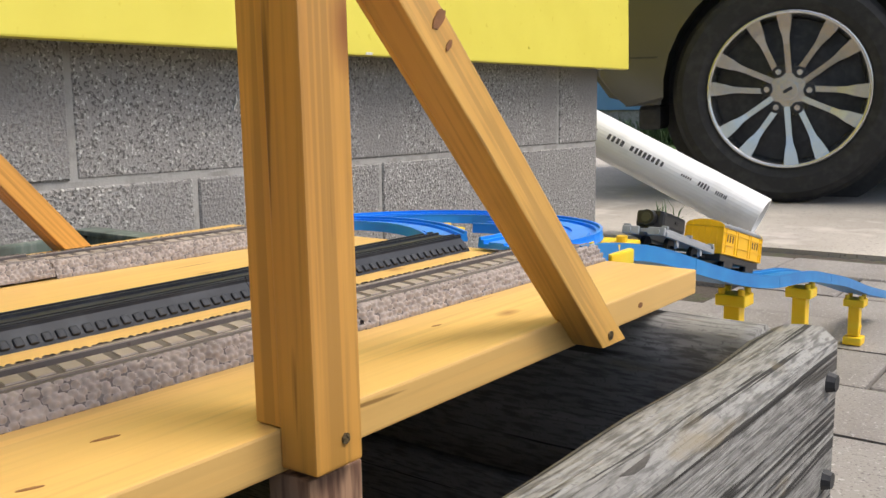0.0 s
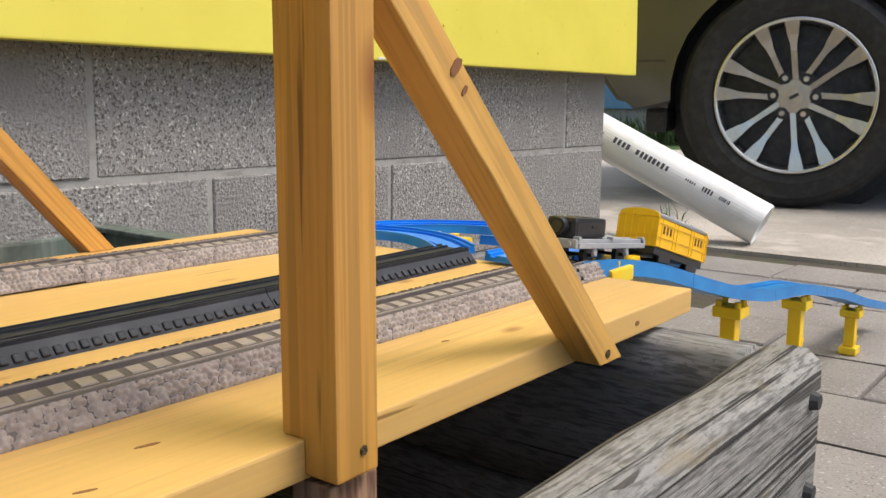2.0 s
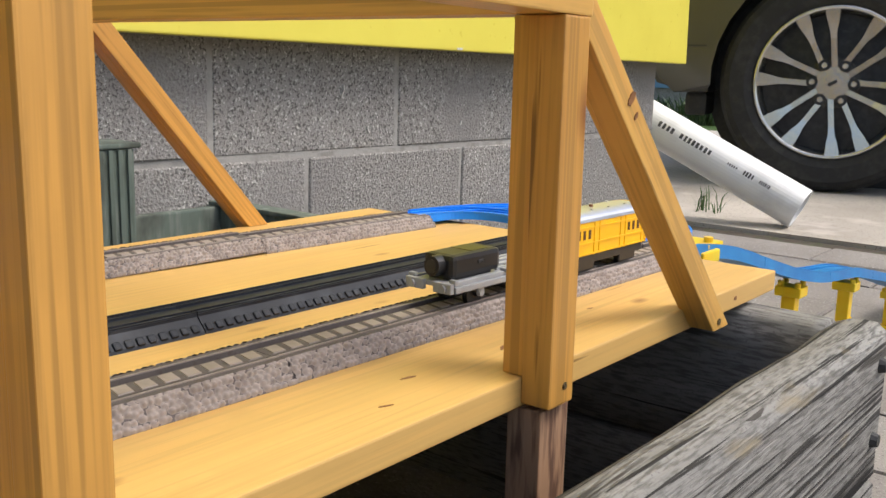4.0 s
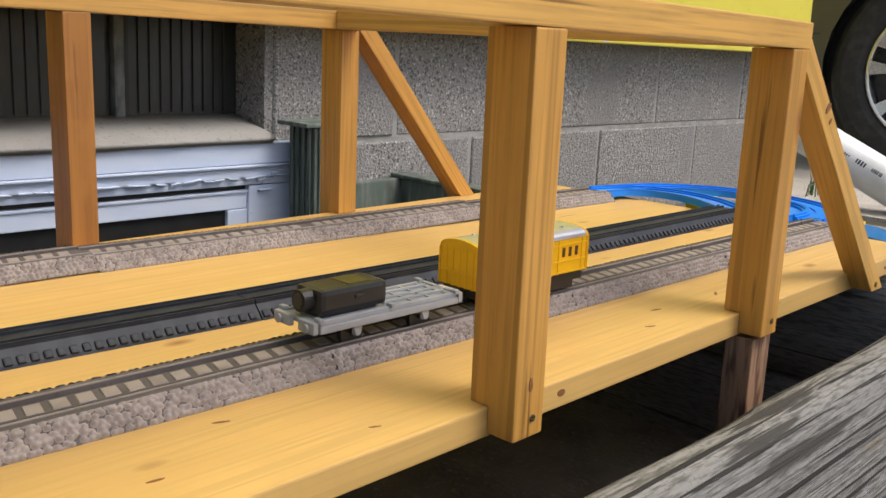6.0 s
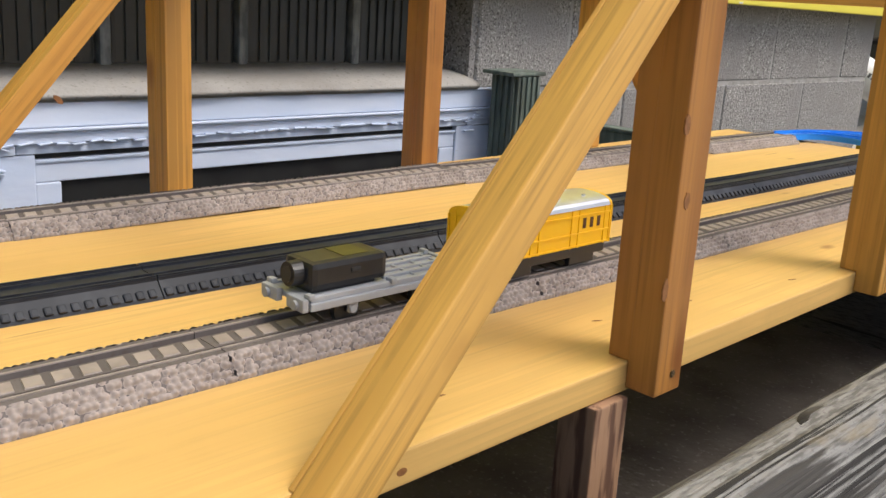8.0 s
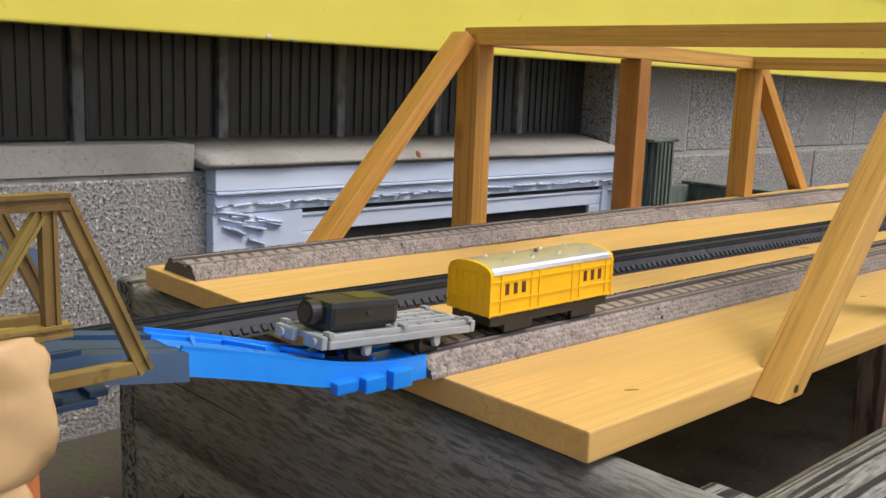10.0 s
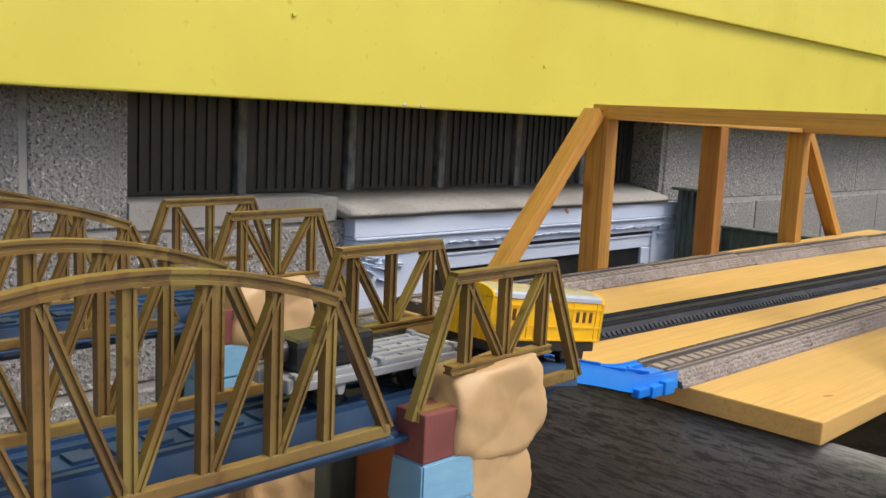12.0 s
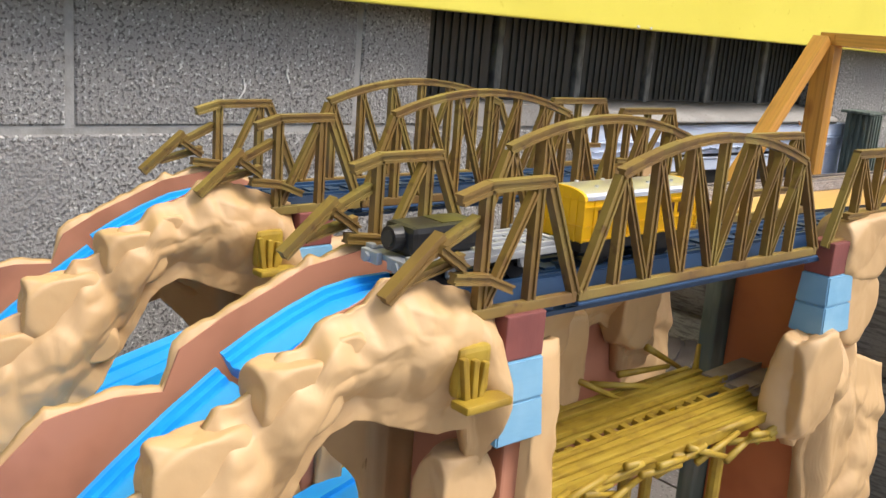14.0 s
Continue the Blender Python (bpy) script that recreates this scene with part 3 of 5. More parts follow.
def brace(y0, z0, y1, z1, x_out, x_edge, x_in, mat, half=0.0112, lean=LEAN_IN):
    """A slanted bar, notched at its foot over the deck's edge."""
    a, b = Vector((0, y0, z0)), Vector((0, y1, z1))
    z = (b - a).normalized()
    m = Matrix((Vector((1, 0, 0)), z.cross(Vector((1, 0, 0))), z)).transposed().to_4x4()
    m.translation = a
    bm = bmesh.new()
    n = (b - a).length
    lo, hi = min(x_out, x_edge), max(x_out, x_edge)
    add_box(bm, lo, hi, -half, half, -0.02, n, bevel=0.0012)
    inner = bmesh.new()
    lo, hi = min(x_in, x_edge), max(x_in, x_edge)
    add_box(inner, lo, hi, -half + 0.0002, half - 0.0002, 0, n, bevel=0.0008)
    back = m.inverted()
    bmesh.ops.bisect_plane(bm, geom=bm.verts[:] + bm.edges[:] + bm.faces[:], plane_co=back @ Vector((0, 0, 0.2700)), plane_no=back.to_3x3() @ Vector((0, 0, 1)), clear_inner=True)
    bmesh.ops.holes_fill(bm, edges=bm.edges[:])
    bmesh.ops.bisect_plane(inner, geom=inner.verts[:] + inner.edges[:] + inner.faces[:], plane_co=back @ Vector((0, 0, DT + 0.0005)), plane_no=back.to_3x3() @ Vector((0, 0, 1)), clear_inner=True)
    bmesh.ops.holes_fill(inner, edges=inner.edges[:])
    tmp = bpy.data.meshes.new("tmp")
    inner.to_mesh(tmp)
    bm.from_mesh(tmp)
    inner.free()
    if x_out > -0.1:
        for v in bm.verts:
            v.co.x -= lean * max(0.0, (m @ v.co).z - DT)
    ob = part("brace", bm, mat, bridge, m=m)
    if x_out > -0.1:
        part("screw", tube((0.007, 0, 0.010), (0.0086, 0, 0.010), 0.0025, n=12), M_screw, ob)
        part("screw", tube((-0.0025, 0, n - 0.012), (-0.0010, 0, n - 0.012), 0.0025, n=12), M_screw, ob)
    return ob


for x_out, x_edge, x_in, mat in ((0.0080, -0.0104, -0.0135, M_rail), (-0.503, -0.4874, -0.4785, M_post)):
    front = x_out > -0.1
    brace(-0.8065 if front else -0.806, 0.268, -0.602 if front else -0.606, 0.494, x_out, x_edge, x_in, mat, 0.0112 if front else 0.0090)
    brace(0.2115 if front else 0.2095, 0.268, 0.013 if front else 0.018, 0.486, x_out, x_edge, x_in, mat, 0.0098 if front else 0.0092, 0.045)
for y, x0, x1 in ((-0.006, -0.02, 0.002), (-0.610, -0.03, -0.006)):
    part("prop", box(x0, x1, y - 0.010, y + 0.018, 0.03, DB - 0.001, bevel=0.001), M_prop, bridge, "rough dark prop under the deck")
knot_rng = random.Random(9)


def ragged_disc(r, rng_):
    """A thin uneven disc lying on z = 0, longer in y."""
    bm = bmesh.new()
    n = 22
    rad = [r * rng_.uniform(0.90, 1.10) for _ in range(n)]
    lo, hi = [], []
    for k in range(n):
        a = 2 * math.pi * k / n
        c = Vector((math.cos(a) * rad[k] * 0.6, math.sin(a) * rad[k] * 1.25, 0))
        lo.append(bm.verts.new(c - Vector((0, 0, 0.0008))))
        hi.append(bm.verts.new(c + Vector((0, 0, 0.0002))))
    for k in range(n):
        bm.faces.new((lo[k], lo[(k + 1) % n], hi[(k + 1) % n], hi[k]))
    bm.faces.new(hi)
    bm.faces.new(lo[::-1])
    return bm


for py, z, r, long_ in ((-0.590, 0.413, 0.009, 1.0), (-0.592, 0.33, 0.009, 1.2), (-0.582, 0.375, 0.009, 0.9), (-0.286, 0.300, 0.0055, 1.2)):
    x = 0.0080 - LEAN_IN * (z - DT)
    for mat, k, dx in ((M_knot, 0.45, 0.00015), ):
        bm = ragged_disc(r * k, knot_rng)
        bmesh.ops.transform(bm, matrix=Matrix.Diagonal((1, long_, 1, 1)), verts=bm.verts[:])
        part("knot", bm, mat, bridge, m=Matrix.Translation((x + dx, py, z)) @ pose(0, 0, 0, 90, 0, 90))
for x, y, r in ((-0.048, -0.469, 0.004), (-0.083, -0.414, 0.0042), (-0.036, -0.907, 0.004), (-0.03, -0.36, 0.003), (-0.06, -0.55, 0.003),
                (-0.05, 0.02, 0.005), (-0.055, -0.06, 0.005), (-0.035, -0.10, 0.004), (-0.06, 0.14, 0.003), (-0.04, -0.70, 0.003), (-0.165, -0.78, 0.004), (-0.27, -0.55, 0.003)):
    bm = ragged_disc(r * 0.72, knot_rng)
    bmesh.ops.transform(bm, matrix=Matrix.Diagonal((0.55, 1.2, 1, 1)), verts=bm.verts[:])
    part("knot", bm, M_knot, deck, m=pose(x, y, DT, 0, 0, knot_rng.uniform(-30, 30)))
for x, y, z, turn, r in ((0.0014, 0.066, 0.434, -43, 0.0075), (0.0018, 0.072, 0.424, -43, 0.004), (-0.4533, -0.700, 0.374, 43, 0.0065)):
    for mat, k, dx in ((M_knot, 0.55, 0.0002), ):
        part("knot", ragged_disc(r * k, knot_rng), mat, bridge, m=Matrix.Translation((x + dx, y, z)) @ pose(0, 0, 0, turn, 0, 0) @ pose(0, 0, 0, 90, 0, 90))
for y, z, r in ((-0.233, 0.277, 0.0028), (-0.75, 0.275, 0.0022), (0.28, 0.276, 0.0022)):
    bm = tube((DX1 - 0.001, 0, 0), (DX1 + 0.0003, 0, 0), r, n=12)
    bmesh.ops.transform(bm, matrix=Matrix.Diagonal((1, 1.3, 0.8, 1)), verts=bm.verts[:])
    part("knot", bm, M_knot, deck, m=pose(0, y, z))


# ---- toy railway tracks ----
def deck_profile(half, top, h):
    g0, g1 = 0.0075, 0.0125
    return [(-half, 0), (half, 0), (top, h), (g1, h), (g1, h - 0.0028), (g0, h - 0.0028), (g0, h - 0.001), (-g0, h - 0.001), (-g0, h - 0.0028), (-g1, h - 0.0028), (-g1, h), (-top, h)]


TH = 0.0115
PROFILE = deck_profile(0.0285, 0.0185, TH)


def cobbles(length, seed):
    """Packed rounded stones moulded on both sloping flanks."""
    r = random.Random(seed)
    shift = [(r.uniform(-0.3, 0.3), r.uniform(-0.22, 0.22), r.uniform(0.8, 1.15)) for _ in range(997)]

    def stone(u, v, side):
        best = 0.0
        for dj in (-1, 0, 1):
            row = math.floor(v) + dj
            for di in (-1, 0, 1):
                k = math.floor(u - 0.5 * (row % 2)) + di
                sx, sy, size = shift[(k * 31 + row * 177 + side * 53) % 997]
                d = math.hypot(u - (k + 0.5 + 0.5 * (row % 2) + sx), v - (row + 0.5 + sy)) / (0.60 * size)
                best = max(best, 1 - d * d)
        return best

    bm = bmesh.new()
    n, rows = int(length / 0.0007), 18
    for side in (-1, 1):
        grid = []
        for j in range(n + 1):
            y = length * j / n
            col = []
            for i in range(rows + 1):
                f = i / rows
                h = 0.0028 * stone(y * 262, f * 4.4, side) * (0.5 + 0.5 * min(1, 8 * f, 10 * (1 - f))) - 0.0003
                col.append(bm.verts.new((side * (0.0285 - 0.0098 * f + 0.75 * h), y, f * TH + 0.62 * h)))
            grid.append(col)
        for a, b in zip(grid, grid[1:]):
            for i in range(rows):
                bm.faces.new((a[i], b[i], b[i + 1], a[i + 1]))
    return bm


def brown_track(label, length=0.2191):
    ob = thing("toy_track", label, "track", group="brown ballast tracks")
    part("base", sweep(bmesh.new(), PROFILE, [(0, 0, 0), (0, length, 0)], side=(1, 0, 0)), M_brown_track, ob)
    part("ballast", cobbles(length, 3), M_pale_tie, ob, "moulded pale ballast stones", kind="stuff", smooth=True)
    tie = bmesh.new()
    v = [tie.verts.new(p) for p in ((-0.0058, 0.0022, 0), (0.0058, 0, 0), (0.0058, 0.0088, 0), (-0.0058, 0.0110, 0), (-0.0054, 0.0025, 0.0008), (0.0054, 0.0004, 0.0008), (0.0054, 0.0085, 0.0008), (-0.0054, 0.0106, 0.0008))]
    for q in ((3, 2, 1, 0), (4, 5, 6, 7), (0, 1, 5, 4), (1, 2, 6, 5), (2, 3, 7, 6), (3, 0, 4, 7)):
        tie.faces.new([v[k] for k in q])
    tie_mesh = mesh_of("sleeper", tie, M_pale_tie)
    for j in range(int(length / 0.0127)):
        t = new("sleeper", tie_mesh)
        t.parent, t.location = ob, (0, 0.003 + j * 0.0127, TH - 0.0012)
    for x in (-0.0132, 0.0132):
        part("rail_lip", box(x - 0.0006, x + 0.0006, 0, length, TH - 0.0008, TH + 0.0007), M_pale_tie, ob)
    return ob


def along(points):
    """x of a track's middle at y, from (y, x) pairs in rising y."""
    ys, xs = [p[0] for p in points], [p[1] for p in points]
    return lambda y: float(np.interp(y, ys, xs))


X1 = along([(-1.0, -0.1450), (0.36, -0.1065)])
X2 = along([(-1.0, -0.276), (-0.86, -0.267), (-0.35, -0.234), (0.0, -0.219), (0.40, -0.212)])
X3 = along([(-1.0, -0.440), (-0.755, -0.4315), (-0.323, -0.4145), (-0.108, -0.4035), (0.35, -0.375)])


def laid(x_of, y0, y1, turn=0.0):
    """Pose of a straight piece whose near end is at y0 and far end at y1."""
    return pose(x_of(y0), y0, DT, 0, 0, math.degrees(math.atan2(x_of(y0) - x_of(y1), y1 - y0)) + turn)


first = brown_track("grey-brown plastic toy track with moulded ballast on the deck")
ENDS1 = [0.333 - 0.2195 * k for k in range(7)]
ENDS3 = [0.3225 - 0.2155 * k for k in range(7)]
first.matrix_basis = laid(X1, ENDS1[1], ENDS1[0])
for k in range(1, 6):
    copy_thing(first, laid(X1, ENDS1[k + 1], ENDS1[k], 0.2 * math.sin(k * 1.9)))
first = brown_track("grey-brown plastic toy track with moulded ballast along the deck's edge", 0.2150)
first.matrix_basis = laid(X3, ENDS3[1], ENDS3[0])
for k in range(1, 6):
    copy_thing(first, laid(X3, ENDS3[k + 1], ENDS3[k], 0.4 * math.sin(k * 2.9)) @ pose(0, 0, 0, 0.25 * math.sin(k * 2.2) + 0.25, 0, 0))
short = brown_track("short grey-brown plastic toy track piece at the deck's end", 0.030)
short.matrix_basis = laid(X1, 0.3345, 0.3645)


def black_track(length=0.2166):
    ob = thing("toy_track", "black plastic toy track with raised sleepers on the deck", "track", group="black tracks")
    prof = [(-0.0235, 0), (0.0235, 0), (0.0225, 0.002), (0.0150, 0.0095), (0.0150, TH), (0.0125, TH), (0.0125, TH - 0.0028), (0.0085, TH - 0.0028), (0.0085, TH - 0.001), (-0.0085, TH - 0.001), (-0.0085, TH - 0.0028), (-0.0125, TH - 0.0028), (-0.0125, TH), (-0.0150, TH), (-0.0150, 0.0095), (-0.0225, 0.002)]
    part("base", sweep(bmesh.new(), prof, [(0, 0, 0), (0, length, 0)], side=(1, 0, 0)), M_black_track, ob)
    for s in (-1, 1):
        part("rail_lip", box(s * 0.0138 - 0.0007, s * 0.0138 + 0.0007, 0, length, TH, TH + 0.0011, bevel=0.0003), M_black_track, ob)
        part("rail_lip", box(s * 0.0078 - 0.0006, s * 0.0078 + 0.0006, 0, length, TH - 0.0012, TH + 0.0008), M_black_track, ob)
        end = bmesh.new()
        add_box(end, -0.0026, 0.0030, 0, 0.0050, -0.0014, 0.0019, bevel=0.0012)
        end_mesh = mesh_of("sleeper_end", end, M_black_track)
        for j in range(int(length / 0.0074)):
            e = new("sleeper_end", end_mesh)
            e.parent, e.matrix_basis = ob, pose(s * 0.0205, 0.0012 + j * 0.0074, 0.0036, 0, s * 42, 0)
    return ob


first = black_track()
ENDS2 = [0.352 - 0.2170 * k for k in range(8)]
first.matrix_basis = laid(X2, ENDS2[1], ENDS2[0])
for k in range(1, 7):
    copy_thing(first, laid(X2, ENDS2[k + 1], ENDS2[k]))


def glide(y, points):
    """Smooth value at y from (y, value) pairs, in falling y."""
    ys, vs = [p[0] for p in points][::-1], [p[1] for p in points][::-1]
    return float(np.mean([np.interp(y + d, ys, vs) for d in np.linspace(-0.035, 0.035, 15)]))


# the running line: centre and base height of the track that the train is on
LINE_Z = [(1.75, -0.010), (1.57, 0.034), (1.345, 0.083), (1.14, 0.133), (0.92, 0.178), (0.78, 0.192), (0.68, 0.212), (0.58, 0.238), (0.48, 0.266), (0.42, 0.277), (0.36, DT), (-1.0, DT), (-1.04, 0.290), (-1.13, 0.318), (-1.18, 0.3295), (-1.25, 0.3305), (-1.66, 0.3305), (-1.74, 0.323), (-1.82, 0.293), (-1.95, 0.23)]
LINE_X = [(1.75, -0.165), (1.345, -0.139), (0.96, -0.111), (0.34, X1(0.34)), (-0.95, X1(-0.95)), (-1.15, -0.128), (-1.95, -0.128)]


def line_at(y):
    return Vector((glide(y, LINE_X), y, glide(y, LINE_Z)))


def line_track(name, y0, y1, mat, label, group, steps=14, profile=None):
    ob = thing(name, label, "track", group=group)
    pts = [line_at(y0 + (y1 - y0) * i / steps) for i in range(steps + 1)]
    part("base", sweep(bmesh.new(), profile or deck_profile(0.0205, 0.0195, TH), pts, side=(1, 0, 0)), mat, ob)
    for s in (-1, 1):
        part("rail_lip", sweep(bmesh.new(), [(s * 0.0185 - 0.001, TH), (s * 0.0185 + 0.001, TH), (s * 0.0185 + 0.001, TH + 0.0018), (s * 0.0185 - 0.001, TH + 0.0018)], pts, side=(1, 0, 0)), mat, ob)
    return ob


RAMP = "faded blue plastic toy ramp track climbing to the deck"
for y0, y1 in ((0.346, 0.556), (0.557, 0.80), (0.801, 1.03), (1.031, 1.30), (1.301, 1.56)):
    line_track("ramp_track", y0, y1, M_ramp_track, RAMP, "ramp tracks", 12)
ramp = line_track("ramp_track", -1.145, -0.986, M_blue_track, "bright blue plastic ramp track joining deck and toy bridge", "ramp tracks", 14)
for k in range(7):
    c = line_at(-1.012 - 0.018 * k)
    rib = beam("cross_rib", (c.x - 0.012, c.y, c.z + TH + 0.0008), (c.x + 0.012, c.y - 0.010 * (-1) ** k, c.z + TH + 0.0008), 0.002, 0.0022, M_blue_track, ramp, bevel=0.0004, side=(0, 0, 1))
for s in (-1, 1):
    for k in range(3):
        c = line_at(-1.003 - 0.02 * k)
        part("side_tab", box(c.x + s * 0.0235 - 0.0035, c.x + s * 0.0235 + 0.0035, c.y - 0.014, c.y, c.z, c.z + TH - 0.001 - 0.002 * k, bevel=0.001), M_blue_track, ramp)


def pier(y, dz=0.0, lean=0.0):
    c = line_at(y)
    ob = thing("track_pier", "yellow plastic toy track pier on the paving", "pier", (c.x, y, 0), group="yellow piers")
    top = c.z - 0.002 + dz
    part("foot", box(-0.014, 0.014, -0.014, 0.014, 0.0, 0.013, bevel=0.002), M_pier, ob)
    shaft = part("shaft", box(-0.0085, 0.0085, -0.0085, 0.0085, 0.0145, top - 0.019, bevel=0.0015), M_pier, ob)
    for i in range(max(1, int((top - 0.05) / 0.02))):
        part("lattice_bar", beam_mesh(0.015, 0.0025), M_pier, shaft, m=pose(0.0092, -0.006, 0.02 + 0.02 * i, -45, 0, 0))
    part("collar", box(-0.016, 0.016, -0.014, 0.014, top - 0.0185, top - 0.006, bevel=0.002), M_pier, ob)
    for sx in (-1, 1):
        for sy in (-1, 1):
            part("stud", tube((sx * 0.0105, sy * 0.009, top - 0.0065), (sx * 0.0105, sy * 0.009, top), 0.0036, n=12), M_pier, ob)
    return ob


def beam_mesh(length, w):
    return box(-w / 2, w / 2, -w / 2, w / 2, 0, length)


for y in (0.715, 0.955, 1.345):
    pier(y)


# blue return loop past the far end of the deck
def loop_track(pts, label):
    ob = thing("toy_track", label, "track", group="blue loop tracks")
    part("base", sweep(bmesh.new(), deck_profile(0.0185, 0.0175, 0.0060), pts), M_blue_track, ob)
    for s in (-1, 1):
        part("rail_lip", sweep(bmesh.new(), [(s * 0.0165 - 0.0012, 0.0060), (s * 0.0165 + 0.001, 0.0060), (s * 0.0165 + 0.001, 0.0060 + 0.0022), (s * 0.0165 - 0.0012, 0.0060 + 0.0022)], pts), M_blue_track, ob)
    return ob


def arc(cx, cy, r, a0, a1, z, n=18):
    return [(cx + r * math.cos(radians(a0 + (a1 - a0) * i / n)), cy + r * math.sin(radians(a0 + (a1 - a0) * i / n)), z) for i in range(n + 1)]


LZ = DT
BLUE = "bright blue curved plastic toy track beyond the deck"
def bend(points, z, n=30):
    """A smooth run of points through a few (x, y) corners."""
    p = np.array([points[0]] + points + [points[-1]], float)
    out = []
    for u in np.linspace(0, len(points) - 1.001, n):
        k, f = int(u), u - int(u)
        a, b, c, d = p[k], p[k + 1], p[k + 2], p[min(k + 3, len(p) - 1)]
        q = 0.5 * (2 * b + (c - a) * f + (2 * a - 5 * b + 4 * c - d) * f * f + (3 * b - a - 3 * c + d) * f ** 3)
        out.append((float(q[0]), float(q[1]), z))
    return out


loop_track(bend([(-0.377, 0.325), (-0.372, 0.385), (-0.345, 0.440), (-0.292, 0.480), (-0.240, 0.490), (-0.190, 0.483), (-0.152, 0.458), (-0.132, 0.418), (-0.130, 0.375)], LZ + 0.003), BLUE)
loop_track(bend([(-0.377, 0.325), (-0.366, 0.362), (-0.335, 0.388), (-0.290, 0.392), (-0.250, 0.378), (-0.214, 0.353)], LZ + 0.0045), BLUE)
loop_track(bend([(-0.240, 0.440), (-0.196, 0.445), (-0.172, 0.425), (-0.165, 0.39), (-0.167, 0.355)], LZ + 0.0025), BLUE)
for x, y in ((-0.215, 0.470), (-0.118, 0.448), (-0.103, 0.405), (-0.290, 0.440)):
    ob = thing("track_pier", "small yellow plastic pier under the blue loop", "pier", (x, y, 0), group="yellow piers")
    part("foot", box(-0.017, 0.017, -0.017, 0.017, 0.0, 0.014, bevel=0.002), M_pier, ob)
    part("shaft", box(-0.011, 0.011, -0.011, 0.011, 0.0145, LZ - 0.012, bevel=0.0015), M_pier, ob)
    part("collar", box(-0.019, 0.019, -0.019, 0.019, LZ - 0.0115, LZ + 0.001, bevel=0.002), M_pier, ob)
    for sx in (-1, 1):
        part("stud", tube((sx * 0.011, 0, LZ + 0.001), (sx * 0.011, 0, LZ + 0.006), 0.0045, n=12), M_pier, ob)


# ---- the train ----
def make_wagon():
    ob = thing("flat_wagon", "grey plastic toy flat wagon with white coupling, rolling on the track", "toy train")
    A, L = 0.006, 0.113
    part("floor", box(-0.0165, 0.0165, A, L, 0.0150, 0.0182, bevel=0.0006), M_wagon, ob)
    for s in (-1, 1):
        part("side_sill", box(s * 0.0172 - 0.0020, s * 0.0172 + 0.0020, A + 0.001, L - 0.001, 0.0125, 0.0165, bevel=0.0007), M_wagon, ob)
        part("side_lip", box(s * 0.0160 - 0.0014, s * 0.0160 + 0.0014, A + 0.002, L - 0.002, 0.0164, 0.0194, bevel=0.0006), M_wagon, ob)
        for y in (A, 0.0575, 0.1095):
            part("stanchion", box(s * 0.0165 - 0.0026, s * 0.0165 + 0.0026, y, y + 0.0035, 0.0185, 0.0212, bevel=0.0007), M_wagon, ob)
        for y in (0.034, 0.086):
            box_ = part("axle_box", tube((s * 0.0158, y, 0.0092), (s * 0.0182, y, 0.0092), 0.0029, 0.0022, 12), M_wagon, ob)
            part("hanger", box(s * 0.0168 - 0.0011, s * 0.0168 + 0.0011, y - 0.0028, y + 0.0028, 0.0095, 0.0130, bevel=0.0005), M_wagon, box_)
        part("deck_rib", box(s * 0.008 - 0.0013, s * 0.008 + 0.0013, 0.060, L - 0.004, 0.0181, 0.0200, bevel=0.0005), M_wagon, ob)
        for y, d in ((A, -1), (L, 1)):
            part("buffer_beam", box(min(s * 0.0040, s * 0.0185), max(s * 0.0040, s * 0.0185), min(y, y + d * 0.0035), max(y, y + d * 0.0035), 0.0125, 0.0192, bevel=0.0008), M_wagon, ob)
            part("buffer", tube((s * 0.0125, y, 0.0155), (s * 0.0125, y + d * 0.0052, 0.0155), 0.0022, 0.0026, 10), M_wagon, ob)
    part("deck_rib", box(-0.0011, 0.0011, 0.060, L - 0.004, 0.0181, 0.0196, bevel=0.0005), M_wagon, ob)
    for y in (0.064, 0.078, 0.092, 0.106):
        part("deck_rib", box(-0.0145, 0.0145, y, y + 0.0016, 0.0181, 0.0192, bevel=0.0004), M_wagon, ob)
    part("coupling", box(-0.0035, 0.0035, L + 0.0006, L + 0.0085, 0.0115, 0.0165, bevel=0.0015), M_pvc, ob, "white plastic coupling")
    part("coupling_hook", box(-0.0065, 0.0065, L + 0.0055, L + 0.0085, 0.0135, 0.0180, bevel=0.001), M_pvc, ob)
    for y in (0.034, 0.086):
        for s in (-1, 1):
            part("wheel", tube((s * 0.0085, y, 0.0071), (s * 0.0122, y, 0.0071), 0.0079, n=24), M_black, ob)
        part("axle", tube((-0.0158, y, 0.0071), (0.0158, y, 0.0071), 0.0014, n=8), M_black, ob)
    return ob


